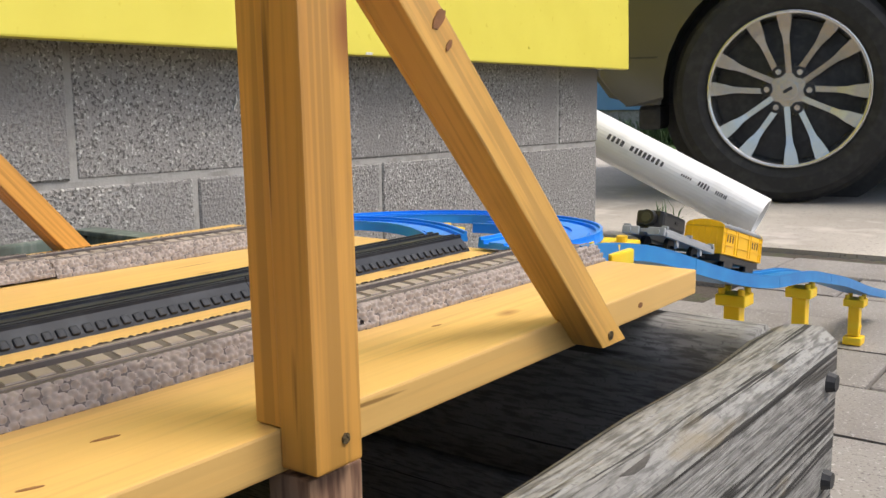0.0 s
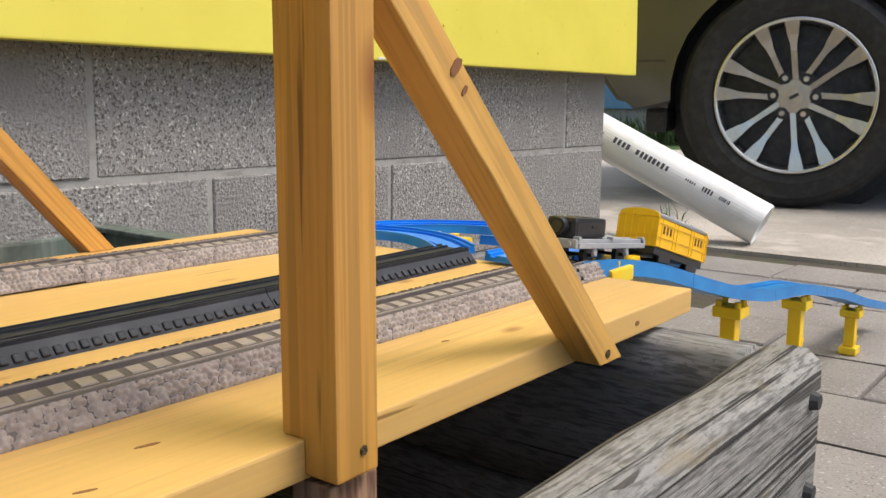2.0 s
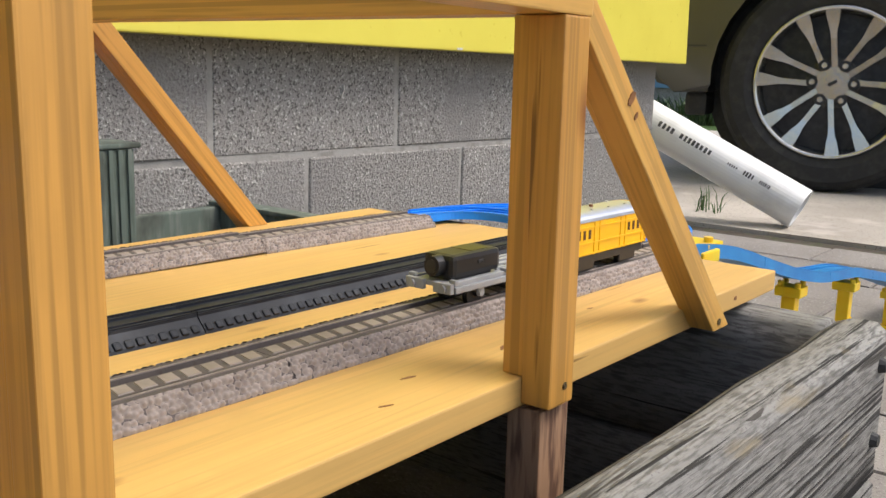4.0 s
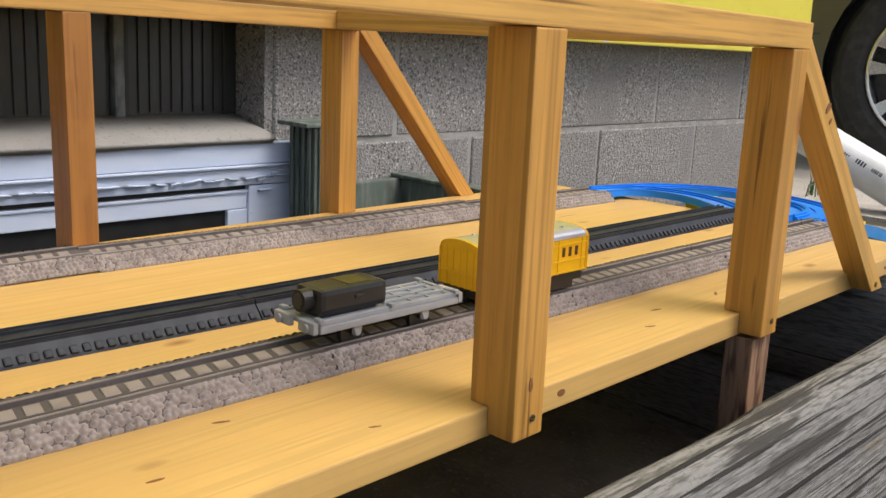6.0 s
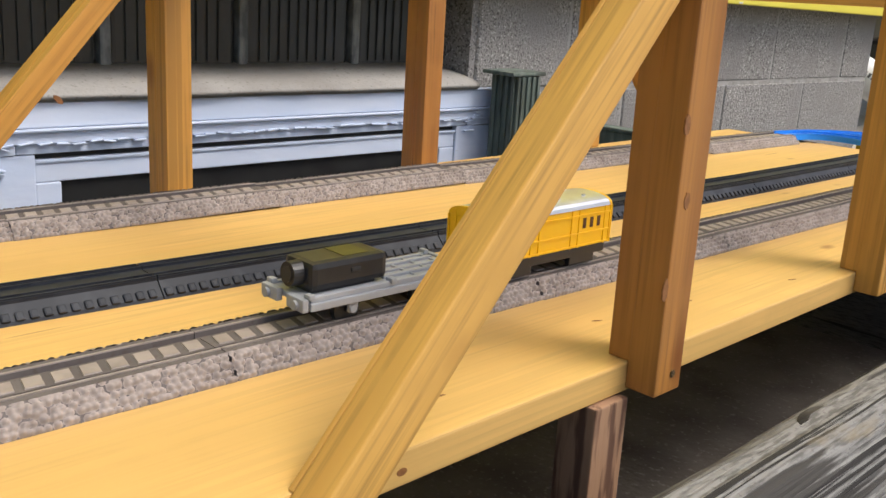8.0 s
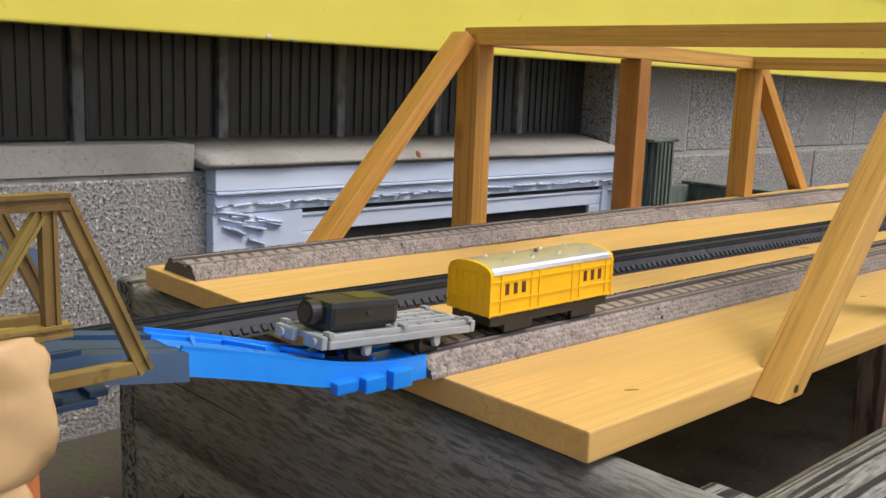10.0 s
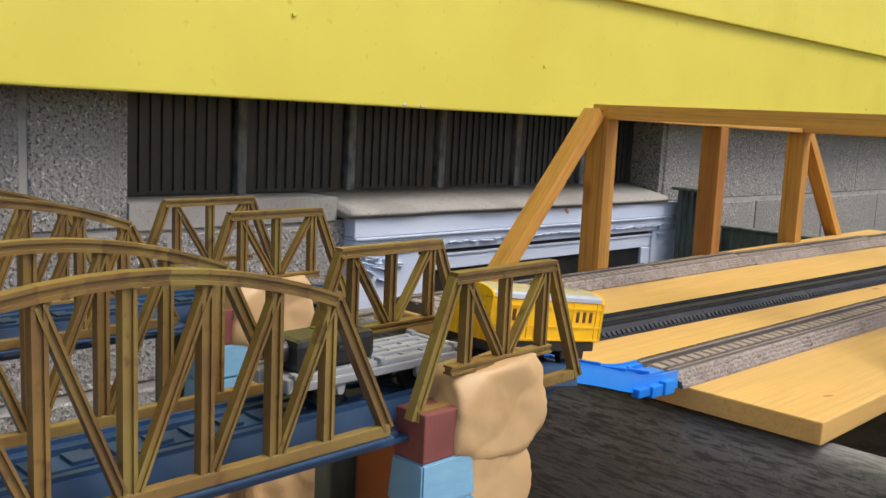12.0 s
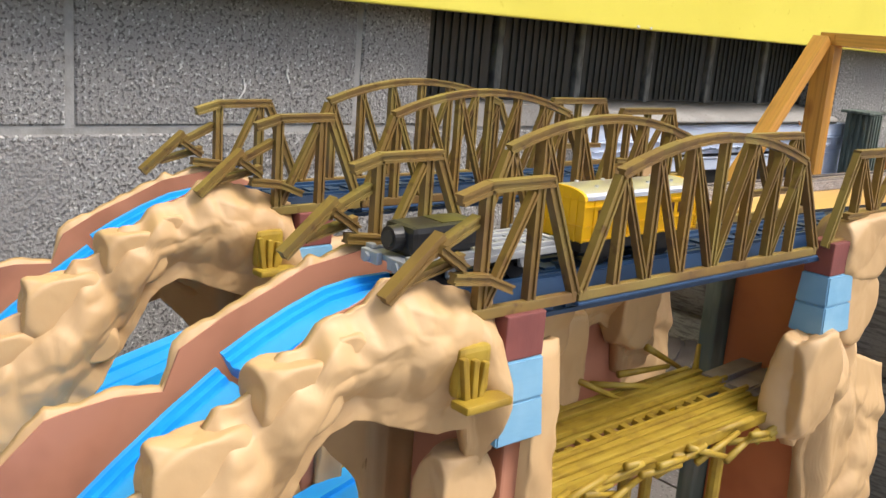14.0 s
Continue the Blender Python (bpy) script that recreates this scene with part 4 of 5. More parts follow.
def make_load():
    ob = thing("small_camera", "small black box camera riding on the flat wagon", "camera")
    Z = 0.0197
    part("case", box(-0.0122, 0.0122, 0.012, 0.060, Z, Z + 0.0148, bevel=0.0034), M_black, ob, smooth=False)
    part("lens_barrel", tube((0.0, 0.0058, Z + 0.0078), (0.0, 0.0135, Z + 0.0076), 0.0062, 0.0068, 24), M_black, ob)
    part("lens_glass", tube((0.0, 0.0051, Z + 0.0078), (0.0, 0.0060, Z + 0.0077), 0.0042, n=18), M_gblock, ob)
    # olive patch paints the yellow siding's reflection onto the black top
    part("top_label", box(-0.0085, 0.0085, 0.034, 0.05, Z + 0.0147, Z + 0.0151), material("painted_olive_reflection", (0.07, 0.063, 0.012), 0.4, spots=(((90, 90, 90), (0.05, 0.045, 0.01), 0.4, 0.6, 2),)), ob, "dull olive painted reflection of the yellow siding")
    part("side_button", box(0.0121, 0.0128, 0.036, 0.042, Z + 0.007, Z + 0.0095, bevel=0.0006), M_car_trim, ob)
    part("mount", box(-0.009, 0.009, 0.014, 0.054, 0.0181, Z + 0.0005), M_black, ob)
    return ob


def make_coach():
    ob = thing("toy_coach", "yellow plastic toy coach with a silver roof and black underframe", "toy train")
    L, z0, z1, hw = 0.110, 0.0158, 0.0402, 0.0175
    body = part("body", box(-hw, hw, 0, L, z0, z1, bevel=0.0006), M_coach, ob)
    # roof: a shallow vault
    n, prof = 12, []
    for i in range(n + 1):
        a = math.pi * i / n
        prof.append((math.cos(a) * (hw + 0.0006), z1 + 0.0002 + math.sin(a) ** 0.8 * 0.0064 if 0 < i < n else z1 + 0.0002))
    part("roof", sweep(bmesh.new(), prof, [(0, 0.0022, 0), (0, L - 0.0022, 0)], side=(1, 0, 0)), M_silver, ob, "shiny silver roof", smooth=False)
    for y0, y1 in ((-0.0004, 0.0021), (L - 0.0021, L + 0.0004)):
        part("end_arch", sweep(bmesh.new(), prof, [(0, y0, 0.0), (0, y1, 0.0)], side=(1, 0, 0)), M_coach, body)
    for y in (0.02, 0.044, 0.068, 0.092):
        for s in (-1, 1):
            part("roof_vent", tube((s * 0.008, y, z1 + 0.0045), (s * 0.008, y, z1 + 0.0070), 0.0013, n=8), M_silver, ob)
    part("lamp_knob", tube((0, 0.056, z1 + 0.0058), (0, 0.056, z1 + 0.0084), 0.0016, n=10), M_knot, ob)
    for s in (-1, 1):
        x = s * hw
        for z in (z0 + 0.0085, z1 - 0.0045, z0 + 0.0006):
            part("side_moulding", box(min(x, x + s * 0.0007), max(x, x + s * 0.0007), 0.001, L - 0.001, z, z + 0.0011), M_coach, body)
        for y in (0.0, 0.0085, 0.034, 0.041, 0.071, 0.078, 0.1035, L - 0.0012):
            part("side_batten", box(min(x, x + s * 0.0006), max(x, x + s * 0.0006), y, y + 0.0011, z0, z1), M_coach, body)
        for y in (0.0125, 0.0195, 0.0265, 0.0825, 0.0895, 0.0965):
            part("window_slot", box(min(x - s * 0.001, x + s * 0.0003), max(x - s * 0.001, x + s * 0.0003), y, y + 0.0030, z0 + 0.0120, z0 + 0.0186), M_slot, body)
    for y, d in ((0.0, -0.0007), (L, 0.0007)):
        for x in (-0.0185, -0.0125, -0.0065, -0.0005, 0.0055, 0.0115, 0.0173):
            part("end_batten", box(x, x + 0.0011, min(y, y + d), max(y, y + d), z0, z1 + (0.004 if abs(x) < 0.013 else 0)), M_coach, body)
        part("end_band", box(-hw, hw, min(y, y + d), max(y, y + d), z0 + 0.0085, z0 + 0.0097), M_coach, body)
    part("underframe", box(-0.0165, 0.0165, 0.002, L - 0.002, 0.0095, z0 - 0.0002, bevel=0.0008), M_black, ob)
    for y in (0.026, 0.086):
        for s in (-1, 1):
            part("wheel", tube((s * 0.0085, y, 0.0060), (s * 0.0122, y, 0.0060), 0.0068, n=20), M_black, ob)
            part("bogie_side", box(s * 0.0155 - 0.001, s * 0.0155 + 0.001, y - 0.012, y + 0.012, 0.0045, 0.011, bevel=0.0008), M_black, ob)
        part("axle", tube((-0.0086, y, 0.0062), (0.0086, y, 0.0062), 0.0016, n=8), M_black, ob)
    part("hook", box(-0.003, 0.003, -0.007, 0.003, 0.010, 0.0125, bevel=0.0008), M_black, ob)
    return ob


wagon, load, coach = make_wagon(), make_load(), make_coach()
BIG = 1.045
for ob in (wagon, load, coach):
    for piece in ob.children_recursive:
        piece.data.transform(Matrix.Scale(BIG, 4))

# y of the wagon's front end, by time
FRONT = [(0, 0.478), (0.5, 0.450), (1, 0.415), (1.5, 0.375), (2, 0.328), (2.2, 0.307), (2.7, 0.238), (3.3, 0.150), (4.3, -0.028), (4.5, -0.064), (5, -0.156), (5.5, -0.248), (6, -0.340), (6.5, -0.434), (7, -0.530), (7.5, -0.628),
         (8, -0.725), (8.5, -0.816), (9, -0.902), (9.2, -0.937), (10.2, -1.102), (11.3, -1.280), (11.5, -1.308), (12, -1.366), (12.5, -1.421), (13, -1.511), (13.5, -1.603), (14, -1.691)]


def ride(front, a, b):
    """Pose of a vehicle whose axles lie a and b behind its front end, on the running line."""
    p, q = line_at(front + a), line_at(front + b)
    d = (q - p).normalized()
    x = Vector((d.y, -d.x, 0)).normalized()
    m = Matrix((x, d, x.cross(d))).transposed().to_4x4()
    m.translation = p - d * a + x.cross(d) * (TH - 0.002)
    return m


def motions():
    ts, fs = [r[0] for r in FRONT], [r[1] for r in FRONT]
    times = [i * 0.25 for i in range(57)]
    at = [(t, float(np.mean([np.interp(t + d, ts, fs) for d in (-0.12, 0, 0.12)]))) if 0 < t < 14 else (t, float(np.interp(t, ts, fs))) for t in times]
    walk(wagon, [(t, ride(f, 0.034 * BIG, 0.086 * BIG)) for t, f in at])
    walk(load, [(t, ride(f, 0.034 * BIG, 0.086 * BIG)) for t, f in at])
    walk(coach, [(t, ride(f + 0.1315 * BIG, 0.026 * BIG, 0.086 * BIG)) for t, f in at])


# ---- olive toy truss bridges ----
def girder(name, a, b, parent, w=0.0056, d=0.0052, mat=None, dx=0.0):
    """A grooved bar between two (y, z) points of a truss side, centred on x = 0."""
    h, g = d / 2, d / 2 - 0.0011
    prof = [(-w / 2, -h), (-w * 0.22, -h), (-w * 0.22, -g), (w * 0.22, -g), (w * 0.22, -h), (w / 2, -h), (w / 2, h), (w * 0.22, h), (w * 0.22, g), (-w * 0.22, g), (-w * 0.22, h), (-w / 2, h)]
    a3, b3 = Vector((0, a[0], a[1])), Vector((0, b[0], b[1]))
    along = (b3 - a3).normalized()
    s = Vector((1, 0, 0)).cross(along)
    bm = bmesh.new()
    rings = [[bm.verts.new(p + s * u + Vector((v, 0, 0))) for u, v in prof] for p in (a3, b3)]
    n = len(prof)
    for k in range(n):
        bm.faces.new((rings[0][k], rings[0][(k + 1) % n], rings[1][(k + 1) % n], rings[1][k]))
    bm.faces.new(rings[0])
    bm.faces.new(rings[1][::-1])
    return part(name, bm, mat or M_olive, parent, m=pose(dx, 0, 0))


def arch_height(y):
    u = (y + 1.450) / 0.100
    return 0.3945 + 0.0195 * (1 - min(1, abs(u)) ** 2)


def truss_side(parent, x):
    side = part("truss_side", box(-0.0024, 0.0024, -1.572, -1.320, 0.3275, 0.3335, bevel=0.0008), M_olive, parent, m=pose(x, 0, 0))
    ys = [-1.545 + 0.0321 * i for i in range(7)]
    ys[0], ys[-1] = -1.5415, -1.3565
    girder("end_post", (-1.571, 0.331), (-1.5455, 0.395), side, 0.0060)
    girder("end_post", (-1.321, 0.331), (-1.3530, 0.395), side, 0.0060)
    arc_ys = np.linspace(-1.5455, -1.3530, 13)
    for a, b in zip(arc_ys, arc_ys[1:]):
        girder("top_chord", (a, arch_height(a)), (b, arch_height(b)), side, 0.0058, 0.0062)
    for i, y in enumerate(ys):
        girder("vertical", (y, 0.331), (y, arch_height(y) - 0.002), side, 0.0058, dx=-0.0004)
    for i in range(3):
        girder("diagonal", (ys[i], arch_height(ys[i]) - 0.004), (ys[i + 1] - 0.003, 0.334), side, 0.0042, 0.0044, dx=0.0003)
        girder("diagonal", (ys[6 - i], arch_height(ys[6 - i]) - 0.004), (ys[5 - i] + 0.003, 0.334), side, 0.0042, 0.0044, dx=0.0003)
    return side


def end_side(parent, x):
    side = part("approach_side", box(-0.0024, 0.0024, -1.3026, -1.1793, 0.330, 0.336, bevel=0.0008), M_olive, parent, m=pose(x, 0, 0))
    girder("end_post", (-1.3044, 0.331), (-1.2786, 0.398), side, 0.0060)
    girder("end_post", (-1.1756, 0.331), (-1.2041, 0.398), side, 0.0060)
    girder("top_chord", (-1.2805, 0.398), (-1.2023, 0.398), side, 0.0058, 0.0062)
    girder("bottom_chord", (-1.2814, 0.352), (-1.2032, 0.352), side, 0.0046, 0.0062)
    for y in (-1.26942, -1.2409, -1.2096):
        girder("vertical", (y, 0.352), (y, 0.396), side, 0.0054, dx=-0.0004)
    girder("diagonal", (-1.2694, 0.394), (-1.2446, 0.355), side, 0.0042, 0.0044, dx=0.0003)
    girder("diagonal", (-1.2124, 0.394), (-1.2372, 0.355), side, 0.0042, 0.0044, dx=0.0003)
    return side


def broken_side(parent, x):
    side = part("broken_side", box(-0.0024, 0.0024, -1.650, -1.574, 0.3275, 0.3335, bevel=0.0008), M_olive, parent, m=pose(x, 0, 0))
    girder("end_post", (-1.574, 0.331), (-1.602, 0.395), side, 0.0060)
    girder("top_chord", (-1.600, 0.395), (-1.644, 0.3945), side, 0.0058, 0.0062)
    girder("top_chord", (-1.643, 0.3945), (-1.662, 0.389), side, 0.0058, 0.0062)
    girder("vertical", (-1.609, 0.326), (-1.609, 0.393), side, 0.0060, dx=-0.0004)
    girder("vertical", (-1.644, 0.322), (-1.644, 0.392), side, 0.0060, dx=-0.0004)
    girder("diagonal", (-1.641, 0.335), (-1.613, 0.390), side, 0.0044, 0.0046, dx=0.0003)
    girder("broken_bar", (-1.704, 0.346), (-1.672, 0.373), side, 0.0058, 0.007, dx=0.0010)
    girder("broken_bar", (-1.675, 0.364), (-1.646, 0.378), side, 0.0052, 0.006, dx=-0.0035)
    girder("broken_bar", (-1.676, 0.368), (-1.660, 0.357), side, 0.0045, 0.006, dx=0.0045)
    girder("broken_bar", (-1.690, 0.353), (-1.657, 0.361), side, 0.0045, 0.006, dx=-0.0010)
    girder("broken_bar", (-1.668, 0.353), (-1.645, 0.350), side, 0.0055, 0.006, dx=0.0055)
    girder("broken_bar", (-1.645, 0.350), (-1.626, 0.342), side, 0.0048, 0.006, dx=0.0028)
    return side


NEAR, FAR = -0.084, -0.172


def toy_bridge(dx, dy, dz):
    m = (dx, dy, dz)
    ob = thing("toy_truss_bridge", "olive plastic toy truss bridge with an arched span and broken end", "toy bridge", m, group="toy bridges")
    for x in (NEAR, FAR):
        truss_side(ob, x)
        end_side(ob, x)
        broken_side(ob, x)
    floor = part("floor", box(FAR + 0.004, NEAR - 0.004, -1.655, -1.192, 0.3195, 0.3222, bevel=0.0006), M_steel_blue, ob, "slate blue plastic bridge floor")
    for s in (NEAR, FAR):
        part("kerb", box(s - 0.0034, s + 0.0034, -1.573, -1.318, 0.3252, 0.3273, bevel=0.0008), M_steel_blue, ob)
    for s in (-1, 1):
        for j in range(27):
            y = -1.642 + j * 0.0172
            part("floor_slat", box(-0.128 + min(s * 0.027, s * 0.0385), -0.128 + max(s * 0.027, s * 0.0385), y, y + 0.0075, 0.3221, 0.3250, bevel=0.0006), M_steel_blue, floor)
    track = part("bridge_track", sweep(bmesh.new(), deck_profile(0.0255, 0.0215, TH), [(-0.128, -1.655, 0.3226), (-0.128, -1.19, 0.3226), (-0.128, -1.147, 0.3155)], side=(1, 0, 0)), M_steel_blue, ob)
    for j in range(26):
        y = -1.645 + j * 0.0175
        part("sleeper", box(-0.134, -0.122, y, y + 0.009, 0.3226 + TH - 0.0008, 0.3226 + TH + 0.0006), M_steel_blue, track)
    for s in (-1, 1):
        part("rail_lip", box(-0.128 + s * 0.0195 - 0.001, -0.128 + s * 0.0195 + 0.001, -1.655, -1.19, 0.3226 + TH, 0.3226 + TH + 0.002), M_steel_blue, track)
    return ob


BACK = (-0.24, 0.027, 0.002)
TOYS = Matrix.Translation((0.0053, 0.05, -0.0082)) @ Matrix.Scale(1.04, 4)
toys = [toy_bridge(0, 0, 0), toy_bridge(*BACK)]


# ---- tan plastic canyon pieces ----
def spline(points):
    xs, ys = [p[0] for p in points], [p[1] for p in points]
    order = np.argsort(xs)
    xs, ys = np.array(xs)[order], np.array(ys)[order]
    return lambda v: float(np.interp(v, xs, ys))


def crag(p, seed):
    """Faceted bumps: broad lumps with creases and fine chips."""
    total = 0.0
    for scale, amount in ((14, 0.0150), (33, 0.0056), (84, 0.0014)):
        q = p * scale + Vector((seed, 0, seed * 0.5)) + 0.35 * noise.noise_vector(p * scale * 0.9)
        d = noise.voronoi(q)[0]
        total += amount * (min(0.42, d[1] - d[0]) + 0.5 * noise.noise(q * 0.6) - 0.25)
    return total + 0.0007 * noise.noise(p * 34 + Vector((0, seed, 0)))


def rock_wall(name, parent, x_in, x_out, y0, y1, top, bottom, seed, bulge=0.012, n=190, rows=70, mat=None):
    """A hollow-looking wall: craggy face on x_out, smooth face on x_in, with a rounded rim."""
    bm = bmesh.new()
    out = 1 if x_out > x_in else -1
    face, back = [], []
    for i in range(n + 1):
        y = y0 + (y1 - y0) * i / n
        t, b = top(y) + 0.0035 * noise.noise(Vector((y * 55, seed, 0))) + 0.002 * noise.noise(Vector((y * 130, seed, 4))), bottom(y)
        col = []
        for j in range(rows + 1):
            f = j / rows
            z = t + (b - t) * f
            p = Vector((x_out, y, z))
            c = 1.0 * crag(p, seed) + bulge * math.sin(math.pi * min(1, f * 1.25)) * 0.8
            edge = min(1, f * 6)
            p.x += out * (c * edge - 0.004 * (1 - edge))
            p.y += noise.noise(p * 40 + Vector((seed, 3, 0))) * 0.003
            p.z += noise.noise(p * 50 + Vector((3, seed, 0))) * 0.003 * edge
            col.append(bm.verts.new(p))
        face.append(col)
        back.append([bm.verts.new(Vector((x_in, y, t - 0.001))), bm.verts.new(Vector((x_in, y, b)))])
    for i in range(n):
        for j in range(rows):
            bm.faces.new((face[i][j], face[i + 1][j], face[i + 1][j + 1], face[i][j + 1]))
        bm.faces.new((back[i][0], back[i + 1][0], face[i + 1][0], face[i][0]))
        bm.faces.new((back[i][0], back[i][1], back[i + 1][1], back[i + 1][0]))
        bm.faces.new((back[i][1], face[i][-1], face[i + 1][-1], back[i + 1][1]))
    for i in (0, n):
        bm.faces.new([back[i][0]] + face[i] + [back[i][1]])
    return part(name, bm, mat or M_tan, parent, smooth=True)


def boulder(name, parent, at, size, seed, mat=None, sub=5, rough=1.0):
    bm = bmesh.new()
    bmesh.ops.create_icosphere(bm, subdivisions=sub, radius=1)
    for v in bm.verts:
        p = v.co.copy()
        box_pull = 1 / max(0.72, max(abs(p.x), abs(p.y), abs(p.z)))
        w = Vector((p.x * size[0], p.y * size[1], p.z * size[2]))
        k = box_pull * (1 + rough * 34 * crag(w + Vector(at), seed) / (1 + 20 * min(size)))
        v.co = w * k
    return part(name, bm, mat or M_tan, parent, m=pose(*at), smooth=True)


def tower(parent, y0, y1, z, x0, x1):
    part("red_block", box(x0, x1, y0, y1, z - 0.0245, z, bevel=0.001), M_brick_red, parent, "dull red moulded block")
    for k, (a, h) in enumerate(((0.0006, 0.0225), (0.0018, 0.0225))):
        zt = z - 0.0247 - k * 0.0227
        bm = box(x0 - a, x1 + a, y0 - a, y1 + a, zt - h, zt)
        for v in bm.verts:
            if v.co.z < zt - h / 2:
                v.co.x += 0.0015 * (1 if v.co.x > (x0 + x1) / 2 else -1)
                v.co.y += 0.0014 * (1 if v.co.y > (y0 + y1) / 2 else -1)
        bmesh.ops.bevel(bm, geom=bm.edges[:], offset=0.001, segments=2, affect="EDGES")
        part("blue_block", bm, M_tower_blue, parent, "grey-blue moulded brick block")


A_TOP = spline([(-1.60, 0.325), (-1.637, 0.337), (-1.668, 0.350), (-1.699, 0.354), (-1.708, 0.345), (-1.722, 0.342), (-1.733, 0.338), (-1.739, 0.330), (-1.756, 0.322), (-1.766, 0.311), (-1.782, 0.308), (-1.800, 0.285), (-1.84, 0.266), (-1.88, 0.235), (-1.95, 0.19)])
A_FAR = spline([(-1.60, 0.33), (-1.639, 0.346), (-1.656, 0.348), (-1.691, 0.3425), (-1.7115, 0.333), (-1.7365, 0.323), (-1.7635, 0.308), (-1.770, 0.2886), (-1.794, 0.2906), (-1.825, 0.287), (-1.86, 0.255), (-1.95, 0.18)])
A_LOW = spline([(-1.60, 0.20), (-1.63, 0.225), (-1.645, 0.270), (-1.66, 0.268), (-1.69, 0.282), (-1.715, 0.290), (-1.735, 0.275), (-1.75, 0.245), (-1.785, 0.205), (-1.82, 0.15), (-1.85, 0.02), (-1.95, 0.0)])
F_LOW = spline([(-1.60, 0.0), (-1.63, 0.0), (-1.645, 0.20), (-1.69, 0.25), (-1.73, 0.24), (-1.76, 0.20), (-1.80, 0.12), (-1.95, 0.05)])
DROP = [(-1.655, 0.3236), (-1.675, 0.3232), (-1.692, 0.3205), (-1.711, 0.3135), (-1.728, 0.3055), (-1.7445, 0.2965)]
DROP2 = [(-1.7455, 0.2905), (-1.77, 0.274), (-1.795, 0.255), (-1.83, 0.226), (-1.87, 0.194), (-1.92, 0.155)]


def canyon(dx, dy, dz):
    ob = thing("canyon_ramp", "tan plastic rock canyon ramp with brown inner walls", "toy rock", (dx, dy, dz), group="canyon ramps")
    rock_wall("near_wall", ob, -0.094, -0.086, -1.94, -1.630, A_TOP, A_LOW, 3.3, 0.016)
    rock_wall("far_wall", ob, -0.168, -0.176, -1.94, -1.604, A_FAR, F_LOW, 8.1, 0.008)
    low = spline([(-1.95, 0.10), (-1.80, 0.18), (-1.745, 0.235), (-1.69, 0.28), (-1.62, 0.295)])
    for x, top, under in ((-0.0955, A_TOP, A_LOW), (-0.1665, A_FAR, F_LOW)):
        lining = bmesh.new()
        pts = [(-1.93 + 0.008 * i) for i in range(41)]
        vs = [[lining.verts.new((x + s * 0.0006, y, zz)) for s, zz in ((0, top(y) - 0.003), (0, max(low(y), under(y) + 0.008)))] for y in pts]
        ws = [[lining.verts.new((x + (0.001 if x > -0.13 else -0.001), y, zz)) for zz in (top(y) - 0.003, max(low(y), under(y) + 0.008))] for y in pts]
        for a, b in ((vs, 0), (ws, 0)):
            for p, q in zip(a, a[1:]):
                lining.faces.new((p[0], q[0], q[1], p[1]))
        for i in range(len(pts) - 1):
            for e in (0, 1):
                lining.faces.new((vs[i][e], vs[i + 1][e], ws[i + 1][e], ws[i][e]))
        part("brown_lining", lining, M_tan_in, ob, "smooth reddish brown inner face")
    # boulders moulded on the face
    for k, (y, z, s) in enumerate(((-1.722, 0.325, 0.012), (-1.746, 0.308, 0.020), (-1.790, 0.282, 0.026), (-1.770, 0.252, 0.016), (-1.825, 0.25, 0.026))):
        boulder("boulder", ob, (-0.090, y, z), (0.012, s, s * 0.8), 11 + k * 3.7)
    for k, (y, z, s) in enumerate(((-1.638, 0.235, 0.018), (-1.640, 0.19, 0.026), (-1.632, 0.10, 0.022), (-1.635, 0.04, 0.026))):
        boulder("boulder", ob, (-0.097, y, z), (0.012, s, s), 61 + k * 2.9)
    # niche with a mustard ladder shape
    niche = part("niche", box(-0.078, -0.0705, -1.666, -1.645, 0.294, 0.320, bevel=0.003), M_mustard, ob)
    for k in range(3):
        bm = bmesh.new()
        y = -1.663 + 0.006 * k
        add_box(bm, -0.0715, -0.0675, -0.0018, 0.0018, -0.012, 0.010 - 0.002 * k, bevel=0.0009, m=pose(0, y, 0.306, 9 - 8 * k, 0, 0))
        part("upright", bm, M_mustard, niche)
    bm = bmesh.new()
    add_box(bm, -0.073, -0.060, -1.668, -1.638, 0.290, 0.2945, bevel=0.0015)
    part("ledge", bm, M_mustard, niche)
    tower(ob, -1.628, -1.600, 0.3280, -0.098, -0.0785)
    rock_wall("tower_rock", ob, -0.095, -0.083, -1.600, -1.578, spline([(-1.7, 0.305), (-1.59, 0.306), (-1.5, 0.30)]), spline([(-1.7, 0), (-1.5, 0)]), 4.4, 0.004, 8, 30)
    part("tower_base", box(-0.165, -0.088, -1.612, -1.592, 0.0 - dz, 0.319, bevel=0.002), M_tan_in, ob)
    for k, (pts, mat) in enumerate(((DROP, M_sky_track), (DROP2, M_sky_track))):
        path = [(-0.126, y, z) for y, z in pts]
        tr = part("drop_track", sweep(bmesh.new(), deck_profile(0.0205, 0.0195, TH), path, side=(1, 0, 0)), mat, ob, "bright blue track on the drop")
        for s in (-1, 1):
            part("rail_lip", sweep(bmesh.new(), [(s * 0.018 - 0.0018, TH), (s * 0.018 + 0.0018, TH), (s * 0.018 + 0.0018, TH + 0.003), (s * 0.018 - 0.0018, TH + 0.003)], path, side=(1, 0, 0)), mat, tr)
    return ob


toys += [canyon(0, 0, 0), canyon(*BACK)]


